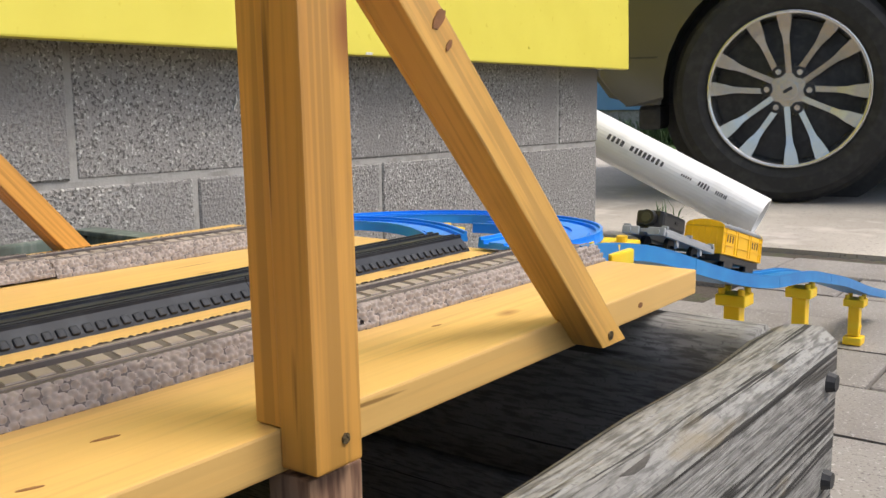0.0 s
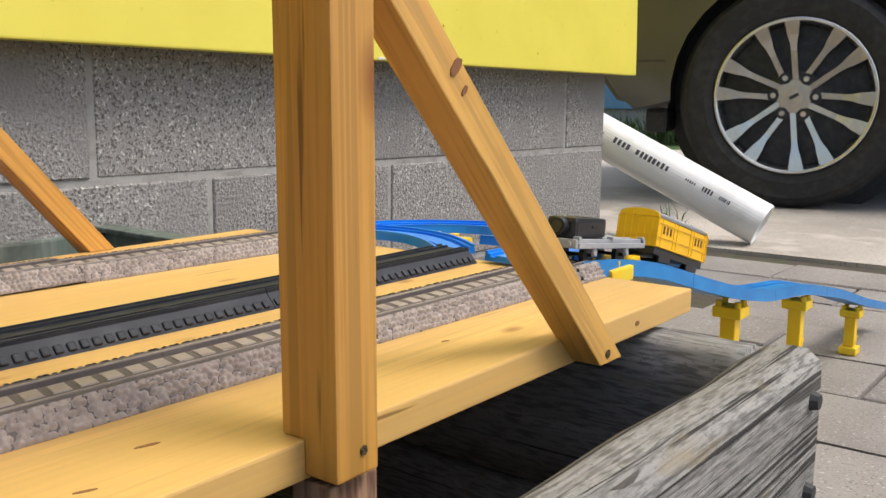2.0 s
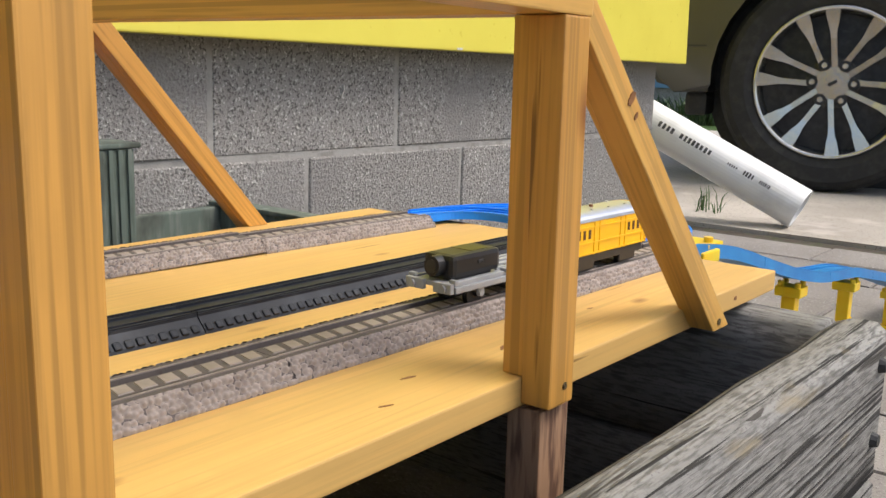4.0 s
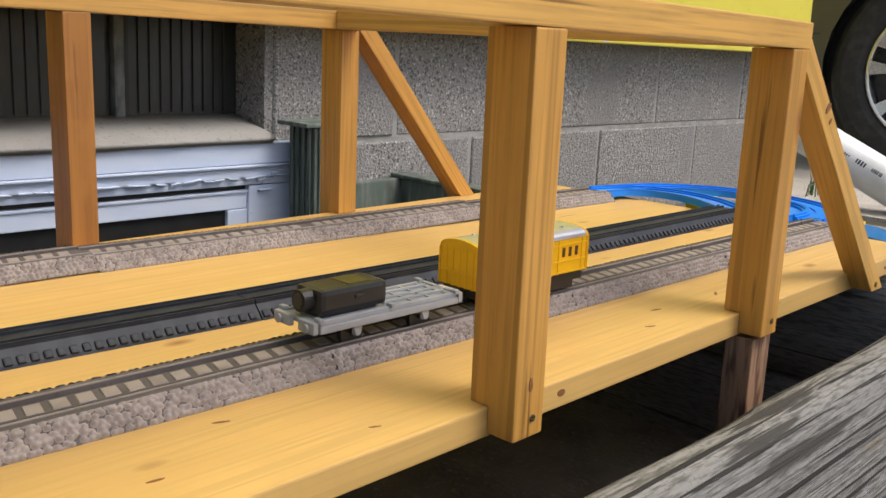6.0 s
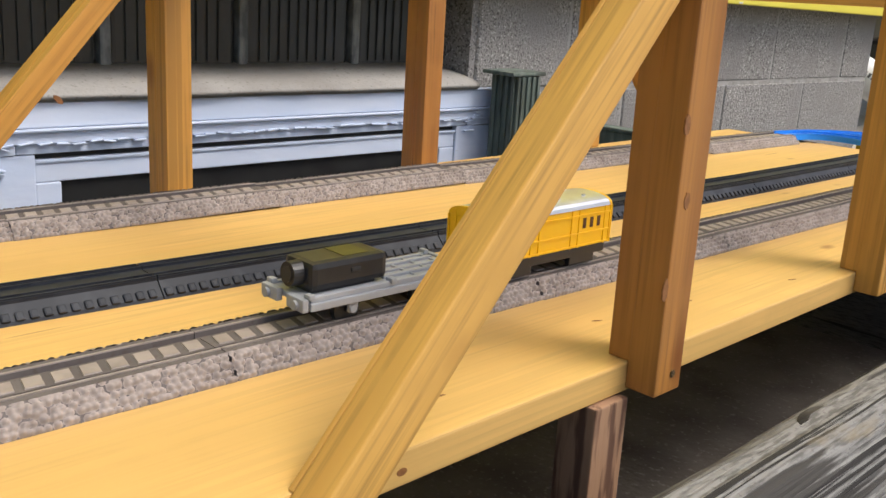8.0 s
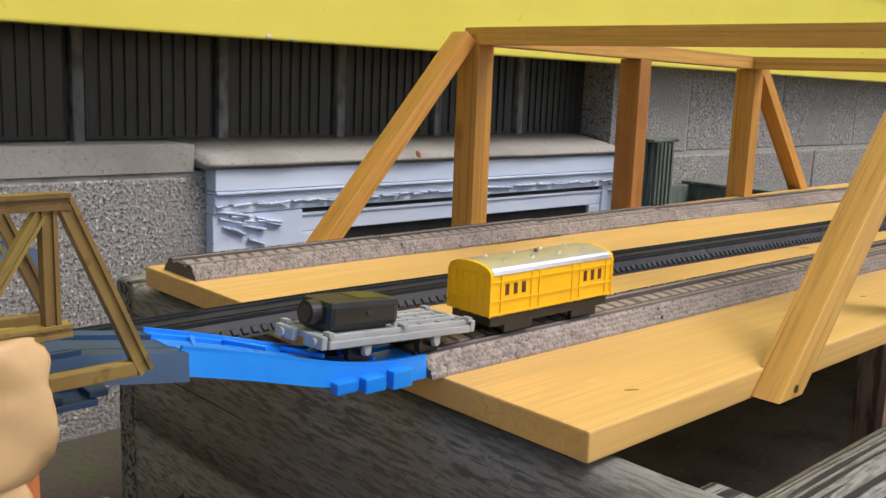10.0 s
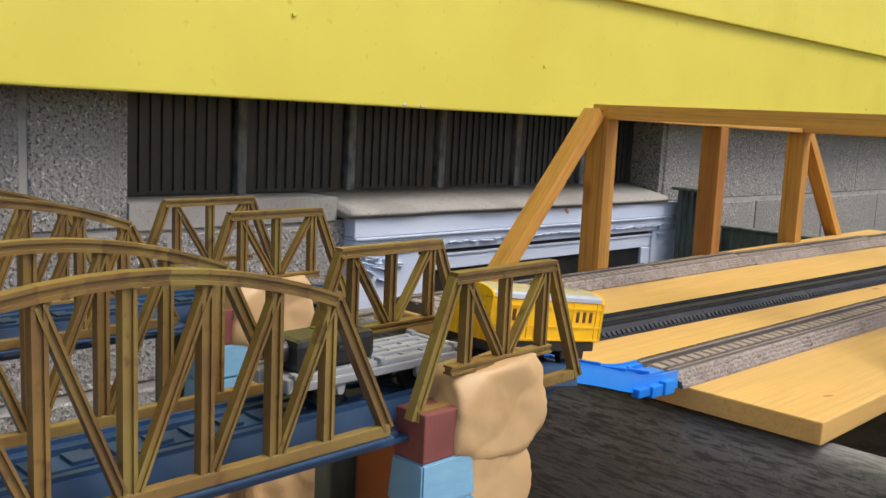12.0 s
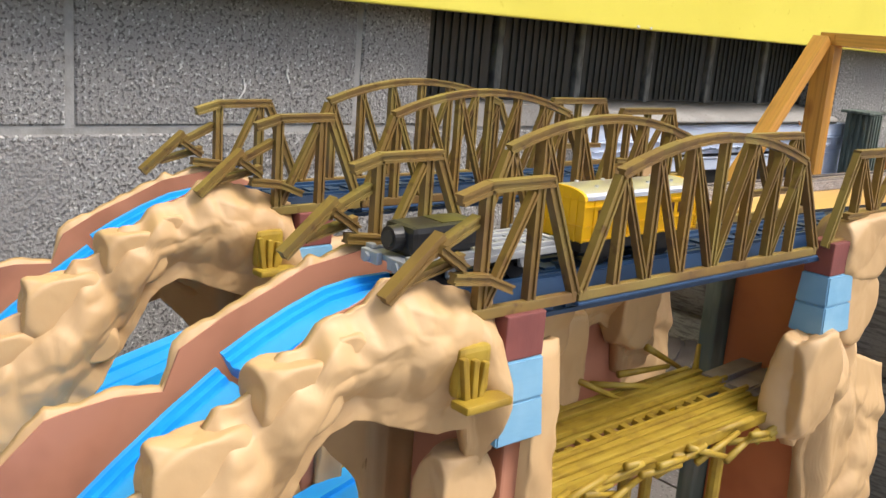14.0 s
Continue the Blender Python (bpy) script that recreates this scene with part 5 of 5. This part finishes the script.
def rock_pier(dx, dy, dz):
    ob = thing("rock_pier", "tan plastic rock pier with red and grey-blue blocks", "toy rock", (dx, dy, dz), group="rock piers")
    tower(ob, -1.302, -1.268, 0.3345, -0.0985, -0.0775)
    boulder("rock_head", ob, (-0.090, -1.246, 0.3255), (0.017, 0.036, 0.0270), 21.0, rough=1.0)
    boulder("rock_neck", ob, (-0.092, -1.246, 0.286), (0.016, 0.026, 0.036), 25.0, rough=0.9)
    boulder("rock_neck", ob, (-0.080, -1.312, 0.226), (0.014, 0.022, 0.038), 27.0, rough=1.5)
    boulder("rock_chip", ob, (-0.080, -1.293, 0.246), (0.012, 0.014, 0.022), 33.0)
    rock_wall("rock_face", ob, -0.098, -0.082, -1.314, -1.165, spline([(-1.314, 0.215), (-1.306, 0.248), (-1.296, 0.262), (-1.286, 0.268), (-1.280, 0.254), (-1.272, 0.258), (-1.266, 0.276), (-1.260, 0.262), (-1.252, 0.266), (-1.244, 0.290), (-1.232, 0.266), (-1.218, 0.235), (-1.165, 0.215)]),
              spline([(-1.314, 0.205), (-1.304, 0.180), (-1.292, 0.168), (-1.280, 0.182), (-1.270, 0.150), (-1.262, 0.06), (-1.256, 0.0 - dz), (-1.165, 0.0 - dz)]), 31.0, 0.014, 110, 60)
    inner = part("inner_wall", box(-0.180, -0.098, -1.258, -1.210, 0.0 - dz, 0.318, bevel=0.004), M_orange_in, ob, "smooth orange-brown inner wall")
    part("green_panel", box(-0.196, -0.1805, -1.275, -1.215, 0.0 - dz, 0.318, bevel=0.002), M_green, ob, "dull green panel")
    part("foot", box(-0.19, -0.075, -1.31, -1.17, -dz, 0.012 - dz, bevel=0.003), M_tan_in, ob)
    return ob


toys += [rock_pier(0, 0, 0), rock_pier(*BACK)]

# craggy arch behind the mustard bridge
mid = thing("rock_arch", "tan plastic rock arch with dark hollows beside the bridge", "toy rock", (0, 0, 0))
rock_wall("face", mid, -0.212, -0.200, -1.500, -1.345, spline([(-1.5, 0.285), (-1.48, 0.296), (-1.42, 0.292), (-1.375, 0.292), (-1.355, 0.275), (-1.345, 0.25)]),
          spline([(-1.5, 0.22), (-1.475, 0.205), (-1.465, 0.0), (-1.437, 0.0), (-1.430, 0.235), (-1.40, 0.255), (-1.375, 0.235), (-1.370, 0.205), (-1.345, 0.21)]), 5.5, 0.012)
boulder("boulder", mid, (-0.198, -1.478, 0.268), (0.014, 0.024, 0.024), 71.0)
boulder("boulder", mid, (-0.20, -1.37, 0.262), (0.013, 0.022, 0.03), 73.0)
boulder("boulder", mid, (-0.20, -1.445, 0.225), (0.014, 0.017, 0.04), 75.0)
part("inner", box(-0.25, -0.213, -1.49, -1.35, 0.0, 0.25, bevel=0.004), M_tan_in, mid)

# collapsed mustard plank bridge with a grey track end
plank = thing("plank_bridge", "mustard plastic collapsed plank bridge between the rock piers", "toy bridge", (0, 0, 0))
PZ = 0.200
tilt = pose(-0.140, -1.43, PZ, 4, 2, -4)
for s in (-1, 1):
    for k in range(7):
        w = 0.0052
        x = s * (0.009 + k * 0.0056)
        part("plank", box(x - w / 2, x + w / 2, -0.125 + 0.004 * math.sin(k * 4 + s), 0.115 + 0.004 * math.sin(k * 3), -0.004 + 0.0008 * math.sin(k * 5), 0.0015 * math.sin(k * 2.2 + s) + 0.002, bevel=0.0008), M_mustard, plank, m=tilt)
for j in range(17):
    y = -0.12 + 0.0142 * j
    part("sleeper", box(-0.0085, 0.0085, y, y + 0.006, -0.006, -0.001, bevel=0.0008), M_mustard, plank, m=tilt @ pose(0, 0, 0, 0, 0, 6 * math.sin(j * 2.0)))
for s in (-1, 1):
    part("rail", box(s * 0.010 - 0.0012, s * 0.010 + 0.0012, -0.125, 0.118, 0.002, 0.0055), M_mustard, plank, m=tilt)
lr = random.Random(5)
for j in range(20):
    y = -0.125 + 0.0125 * j
    a = lr.uniform(-24, 24)
    part("log", tube((0, -0.022, 0), (0, 0.022, 0), 0.0028, 0.0022, 7), M_mustard, plank, m=tilt @ pose(0.047 + lr.uniform(-0.003, 0.004), y, lr.uniform(-0.012, 0.004), a, 0, lr.uniform(-14, 14)), smooth=True)
for j in range(9):
    part("log", tube((0, -0.026, 0), (0, 0.026, 0), 0.003, 0.002, 7), M_mustard, plank, m=tilt @ pose(-0.044 + lr.uniform(-0.008, 0.004), -0.12 + 0.03 * j, lr.uniform(0.0, 0.012), lr.uniform(-35, 35), 0, lr.uniform(-40, 40)), smooth=True)
for s in (-1, 1):
    part("trestle_leg", tube((-0.140 + s * 0.03, -1.47, 0.0), (-0.140 + s * 0.03, -1.47, PZ - 0.006), 0.005, n=10), M_mustard, plank)
    part("trestle_leg", tube((-0.140 + s * 0.03, -1.36, 0.0), (-0.140 + s * 0.03, -1.36, PZ - 0.001), 0.005, n=10), M_mustard, plank)
grey = thing("toy_track", "grey plastic toy track end leading onto the plank bridge", "track")
part("base", sweep(bmesh.new(), deck_profile(0.033, 0.031, TH), [(-0.128, -1.318, PZ), (-0.134, -1.19, PZ + 0.002)]), M_pale_tie, grey)
for s in (-1, 1):
    part("rail_lip", sweep(bmesh.new(), [(s * 0.0135 - 0.001, TH), (s * 0.0135 + 0.001, TH), (s * 0.0135 + 0.001, TH + 0.0018), (s * 0.0135 - 0.001, TH + 0.0018)], [(-0.128, -1.318, PZ), (-0.134, -1.19, PZ + 0.002)]), M_pale_tie, grey)
for y in (-1.21, ):
    part("support", box(-0.165, -0.105, y - 0.008, y + 0.008, 0, PZ - 0.0005), M_pier, grey, "yellow plastic support")

toys += [mid, plank, grey]

# low tracks on the paving under the ramps
for pts, mat, lab in (([(-0.232, -1.87, 0.172), (-0.300, -1.725, 0.190)], M_sky_track, "bright blue plastic toy track between the ramps"),
                      ([(-0.27, -1.64, 0.10), (-0.36, -1.36, 0.10)], M_sky_track, "blue plastic toy track low between the canyon ramps"),
                      ([(-0.55, -1.74, 0.10), (-0.72, -1.40, 0.10)], M_sky_track, "blue plastic toy track low beside the wall"),
                      (arc(-0.62, -1.18, 0.30, -60, 40, 0.10, 20), M_brown_track, "grey-brown curved toy track low behind the piers")):
    ob = thing("toy_track", lab, "track")
    part("base", sweep(bmesh.new(), deck_profile(0.033, 0.031, TH), pts), mat, ob)
    for s in (-1, 1):
        part("rail_lip", sweep(bmesh.new(), [(s * 0.0135 - 0.001, TH), (s * 0.0135 + 0.001, TH), (s * 0.0135 + 0.001, TH + 0.0018), (s * 0.0135 - 0.001, TH + 0.0018)], pts), mat, ob)
    toys.append(ob)
    for p in (pts[0], pts[-1]):
        part("support", box(p[0] - 0.02, p[0] + 0.02, p[1] - 0.02, p[1] + 0.02, 0, p[2] - 0.0005), M_pier, ob, "yellow plastic support")


for ob in toys:
    ob.matrix_basis = TOYS @ ob.matrix_basis


# ---- white drain pipe ----
def drain_pipe():
    a, b = Vector((-0.647, 2.382, 0.058)), Vector((-1.469, 2.258, 0.468))
    d = (b - a).normalized()
    ob = thing("drain_pipe", "white plastic drain pipe with dark printing, leaning to the driveway", "pipe")
    bm = bmesh.new()
    n = 40
    m = d.to_track_quat("Z", "Y").to_matrix()
    rings = []
    for p, r in ((a, 0.0630), (b, 0.0630), (b, 0.0570), (a, 0.0570)):
        rings.append([bm.verts.new(p + m @ Vector((math.cos(k * 2 * math.pi / n) * r, math.sin(k * 2 * math.pi / n) * r, 0))) for k in range(n)])
    for i in range(4):
        p, q = rings[i], rings[(i + 1) % 4]
        for k in range(n):
            bm.faces.new((p[k], p[(k + 1) % n], q[(k + 1) % n], q[k]))
    part("shell", bm, M_pvc, ob, smooth=False)
    # rows of print become short bars that hug the shell on its near side
    eye_side = (Vector((0.24, -0.25, 0.45)) - a)
    nrm = (eye_side - d * eye_side.dot(d)).normalized()
    side = d.cross(nrm)

    def bar(s0, s1, ang, w):
        c, s = math.cos(ang), math.sin(ang)
        out, tan = nrm * c + side * s, side * c - nrm * s
        vs = []
        for t in (s0, s1):
            for u in (-w / 2, w / 2):
                for h in (0.0620, 0.0638):
                    vs.append(a + d * t + out * h + tan * u)
        bm = bmesh.new()
        v = [bm.verts.new(p) for p in vs]
        bmesh.ops.convex_hull(bm, input=v)
        part("print_bar", bm, M_print, ob)
    r = random.Random(2)
    for s0, n_bars, step, w in ((0.10, 6, 0.006, 0.012), (0.155, 4, 0.009, 0.016), (0.21, 5, 0.007, 0.008), (0.30, 8, 0.014, 0.018), (0.43, 4, 0.015, 0.018), (0.52, 6, 0.006, 0.008)):
        for k in range(n_bars):
            bar(s0 + k * step, s0 + k * step + step * r.uniform(0.45, 0.7), 0.12, w * r.uniform(0.8, 1))
    return ob


drain_pipe()


# ---- parked car ----
def make_car():
    ob = new("parked_car")
    tagged(ob, "grey-brown parked car with bright multi-spoke alloy wheels", "car")
    ob.matrix_basis = pose(-0.872, 3.30, 0.0, 0, 0, 15)
    R, HZ = 0.415, 0.425
    # body side outline, x along the car, z up; wheel openings cut as arcs
    def outline():
        pts = [(-0.70, 0.62), (-0.72, 0.48), (-0.66, 0.40), (-0.46, 0.37)]
        for k in range(0, 17):
            a = radians(187 - k * 194 / 16)
            pts.append((math.cos(a) * 0.475, HZ + math.sin(a) * 0.475))
        pts += [(0.50, 0.34), (2.50, 0.34)]
        for k in range(0, 17):
            a = radians(187 - k * 194 / 16)
            pts.append((3.05 + math.cos(a) * 0.475, HZ + math.sin(a) * 0.475))
        pts += [(4.05, 0.42), (4.12, 0.9), (4.05, 1.15), (-0.45, 1.12), (-0.66, 0.98)]
        return pts
    bm = bmesh.new()
    pts = outline()
    rings = []
    for y in (0.0, 1.96):
        rings.append([bm.verts.new((x, y, z)) for x, z in pts])
    n = len(pts)
    for k in range(n):
        bm.faces.new((rings[0][k], rings[0][(k + 1) % n], rings[1][(k + 1) % n], rings[1][k]))
    bm.faces.new(rings[0])
    bm.faces.new(rings[1][::-1])
    bmesh.ops.bevel(bm, geom=[e for e in bm.edges if all(v.co.y < 0.01 for v in e.verts)], offset=0.025, segments=3, affect="EDGES")
    part("body", bm, M_car, ob)
    bm = box(0.9, 3.9, 0.12, 1.84, 1.12, 1.80)
    for v in bm.verts:
        if v.co.z > 1.5:
            v.co.x += 0.55 if v.co.x < 2 else -0.25
            v.co.y += 0.12 if v.co.y < 1 else -0.12
    bmesh.ops.bevel(bm, geom=bm.edges[:], offset=0.06, segments=3, affect="EDGES")
    part("cabin", bm, M_car_trim, ob, "dark glazed cabin")
    part("underbody", box(-0.45, 3.9, 0.28, 1.68, 0.24, 0.42), M_car_trim, ob)
    for x in (0.0, 3.05):
        part("wheel_well", tube((x, 0.30, HZ), (x, 0.32, HZ), 0.50, n=40), M_car_trim, ob)
    part("air_dam", box(-0.56, -0.47, 0.10, 1.8, 0.27, 0.368, bevel=0.02), M_car_trim, ob, "dark lower air dam")
    part("bumper_line", box(-0.725, -0.47, -0.004, 0.02, 0.545, 0.552), M_car_trim, ob)
    bm = box(-0.70, -0.60, -0.012, 0.3, 0.70, 0.93, bevel=0.02)
    part("headlight", bm, M_pvc, ob, "clear headlight")
    for x, y in ((0.0, 0.0), (3.05, 0.0), (0.0, 1.72), (3.05, 1.72)):
        wheel = part("wheel", wheel_tyre(R), M_rubber, ob, m=pose(x, y, R + 0.002) if y == 0 else pose(x, y + 0.24, R + 0.002, 0, 0, 180), smooth=False)
        if y == 0:
            rim_parts(wheel)
    return ob


def wheel_tyre(R):
    bm = bmesh.new()
    prof = [(0.283, 0.03), (0.290, 0.008), (0.320, -0.004), (0.375, -0.006), (0.398, 0.008), (R, 0.035), (R, 0.21), (0.39, 0.235), (0.283, 0.235)]
    n = 64
    rings = [[bm.verts.new((math.cos(2 * math.pi * k / n) * r, y, math.sin(2 * math.pi * k / n) * r)) for r, y in prof] for k in range(n)]
    for k in range(n):
        a, b = rings[k], rings[(k + 1) % n]
        for j in range(len(prof) - 1):
            bm.faces.new((a[j], a[j + 1], b[j + 1], b[j]))
    return bm


def rim_parts(wheel):
    n = 64
    bm = bmesh.new()
    prof = [(0.286, 0.010), (0.286, 0.002), (0.276, 0.002), (0.270, 0.018), (0.262, 0.12), (0.286, 0.12)]
    rings = [[bm.verts.new((math.cos(2 * math.pi * k / n) * r, y, math.sin(2 * math.pi * k / n) * r)) for r, y in prof] for k in range(n)]
    for k in range(n):
        for j in range(len(prof)):
            a, b = rings[k], rings[(k + 1) % n]
            bm.faces.new((a[j], a[(j + 1) % 6], b[(j + 1) % 6], b[j]))
    part("rim", bm, M_alloy, wheel, "bright machined alloy rim", smooth=True)
    part("barrel", tube((0, 0.118, 0), (0, 0.128, 0), 0.262, n=48), M_alloy_dark, wheel)
    part("brake_disc", tube((0, 0.098, 0), (0, 0.106, 0), 0.20, n=40), M_alloy_dark, wheel)
    part("hub", tube((0, 0.026, 0), (0, 0.10, 0), 0.060, 0.10, 36), M_alloy, wheel)
    part("hub_cap", tube((0, 0.012, 0), (0, 0.029, 0), 0.034, 0.038, 30), M_alloy, wheel)
    part("cap_badge", box(-0.017, 0.017, 0.0095, 0.0125, -0.006, 0.006, bevel=0.002), M_alloy_dark, wheel, m=pose(0, 0, 0, 0, -30, 0))
    for k in range(6):
        a = radians(16.5 + 60 * k)
        for s in (-1, 1):
            b = a + s * radians(18.3)
            bm = bmesh.new()
            p0 = Vector((math.cos(a + s * 0.20) * 0.056, 0, math.sin(a + s * 0.20) * 0.056))
            p1 = Vector((math.cos(b) * 0.276, 0, math.sin(b) * 0.276))
            d = (p1 - p0).normalized()
            t = Vector((-d.z, 0, d.x))
            rows = []
            for f, w, dy in ((0, 0.0105, 0.030), (0.5, 0.0105, 0.021), (0.64, 0.0125, 0.016), (0.76, 0.0195, 0.012), (1.0, 0.0265, 0.006)):
                c = p0 + (p1 - p0) * f
                rows.append([bm.verts.new(c + t * u * w + Vector((0, dy + e, 0))) for u, e in ((-1, 0), (1, 0), (1.15, 0.035), (-1.15, 0.035))])
            for p, q in zip(rows, rows[1:]):
                for j in range(4):
                    bm.faces.new((p[j], p[(j + 1) % 4], q[(j + 1) % 4], q[j]))
            bm.faces.new(rows[0])
            bm.faces.new(rows[-1][::-1])
            part("spoke", bm, M_alloy, wheel)
        c = (math.cos(a - 0.32) * 0.074, math.sin(a - 0.32) * 0.074)
        part("lug_well", tube((c[0], 0.024, c[1]), (c[0], 0.034, c[1]), 0.021, n=18), M_alloy_dark, wheel)
        part("lug_nut", tube((c[0], 0.018, c[1]), (c[0], 0.03, c[1]), 0.0115, 0.012, 6), M_alloy, wheel)


make_car()

# ---- neighbouring house and plants far behind ----
far_house = thing("neighbour_house", "pale blue lapped-siding house beyond the lawn", "house", (0, 8.2, 0))
part("foundation", box(-12, -2.2, 0, 6, -0.05, 0.28), M_mortar, far_house)
for i in range(14):
    part("board", box(-12, -2.2, -0.03, 0.0, 0, 0.19), M_siding, far_house, m=pose(0, 0, 0.28 + 0.18 * i, 3, 0, 0))
part("wall", box(-11.99, -2.22, 0.02, 6, 0.281, 2.9), M_siding, far_house)
part("roof", box(-12.3, -1.9, -0.3, 6.3, 2.9, 3.05), M_alloy_dark, far_house)
tagged(part("fence_wall", box(-1.9, 14, 9.0, 9.2, -0.05, 2.2), M_siding), "blue boundary wall beyond the lawn", "wall", kind="structure")


def shrub(at, size, seed, count):
    ob = thing("shrub", "green grassy plant at the lawn edge", "plant", at, group="lawn plants")
    r = random.Random(seed)
    bm = bmesh.new()
    for k in range(count):
        a, lean = r.uniform(0, 6.28), r.uniform(0.05, 0.6)
        h = size * r.uniform(0.5, 1)
        b = Vector((r.uniform(-1, 1), r.uniform(-1, 1), 0)) * size * 0.4
        d = Vector((math.cos(a) * lean, math.sin(a) * lean, 1)).normalized()
        t = Vector((-math.sin(a), math.cos(a), 0)) * size * 0.022
        mid = b + d * h * 0.6
        tip = b + d * h + Vector((math.cos(a), math.sin(a), -0.4)) * h * 0.2
        v = [bm.verts.new(p) for p in (b - t, b + t, mid + t * 0.9, mid - t * 0.9, tip)]
        bm.faces.new((v[0], v[1], v[2], v[3]))
        bm.faces.new((v[3], v[2], v[4]))
    part("foliage", bm, M_leaf, ob, kind="stuff")


for k, (x, y, s) in enumerate(((-3.2, 7.2, 0.32), (-2.95, 7.3, 0.36), (-3.6, 7.3, 0.3), (-2.4, 7.4, 0.3), (-1.9, 7.4, 0.3), (-0.98, 2.50, 0.10))):
    shrub((x, y, 0), s, k, 160 if s > 0.2 else 24)


# ---- paving pieces ----
paving = tagged(part("pavement", box(-1.7, 2.6, -3.4, 2.25, -0.058, -0.012), M_soil), "grey paving stones with dark joints", "pavement", kind="structure")
paver_meshes = []
for k in range(4):
    r = random.Random(k)
    bm = box(0, 0.398, 0, 0.198, -0.05, 0, bevel=0.005)
    for v in bm.verts:
        v.co += Vector((r.uniform(-0.002, 0.002), r.uniform(-0.002, 0.002), 0))
    paver_meshes.append(mesh_of("paving_stone", bm, M_paver))
pr = random.Random(8)
for j in range(-14, 13):
    for i in range(-4, 5):
        x, y = -0.06 + 0.405 * i + (0.2 if j % 2 else 0), 0.907 + 0.2045 * (j - 5)
        if (-0.86 if y < 1.86 else -1.6) < x < 2.0 and -2.5 < y < 2.07:
            st = new("paving_stone", paver_meshes[pr.randrange(4)])
            st.parent = paving
            st.matrix_basis = pose(x, y, pr.uniform(-0.003, 0.001), pr.uniform(-0.4, 0.4), pr.uniform(-0.3, 0.3), pr.uniform(-0.3, 0.3))

motions()
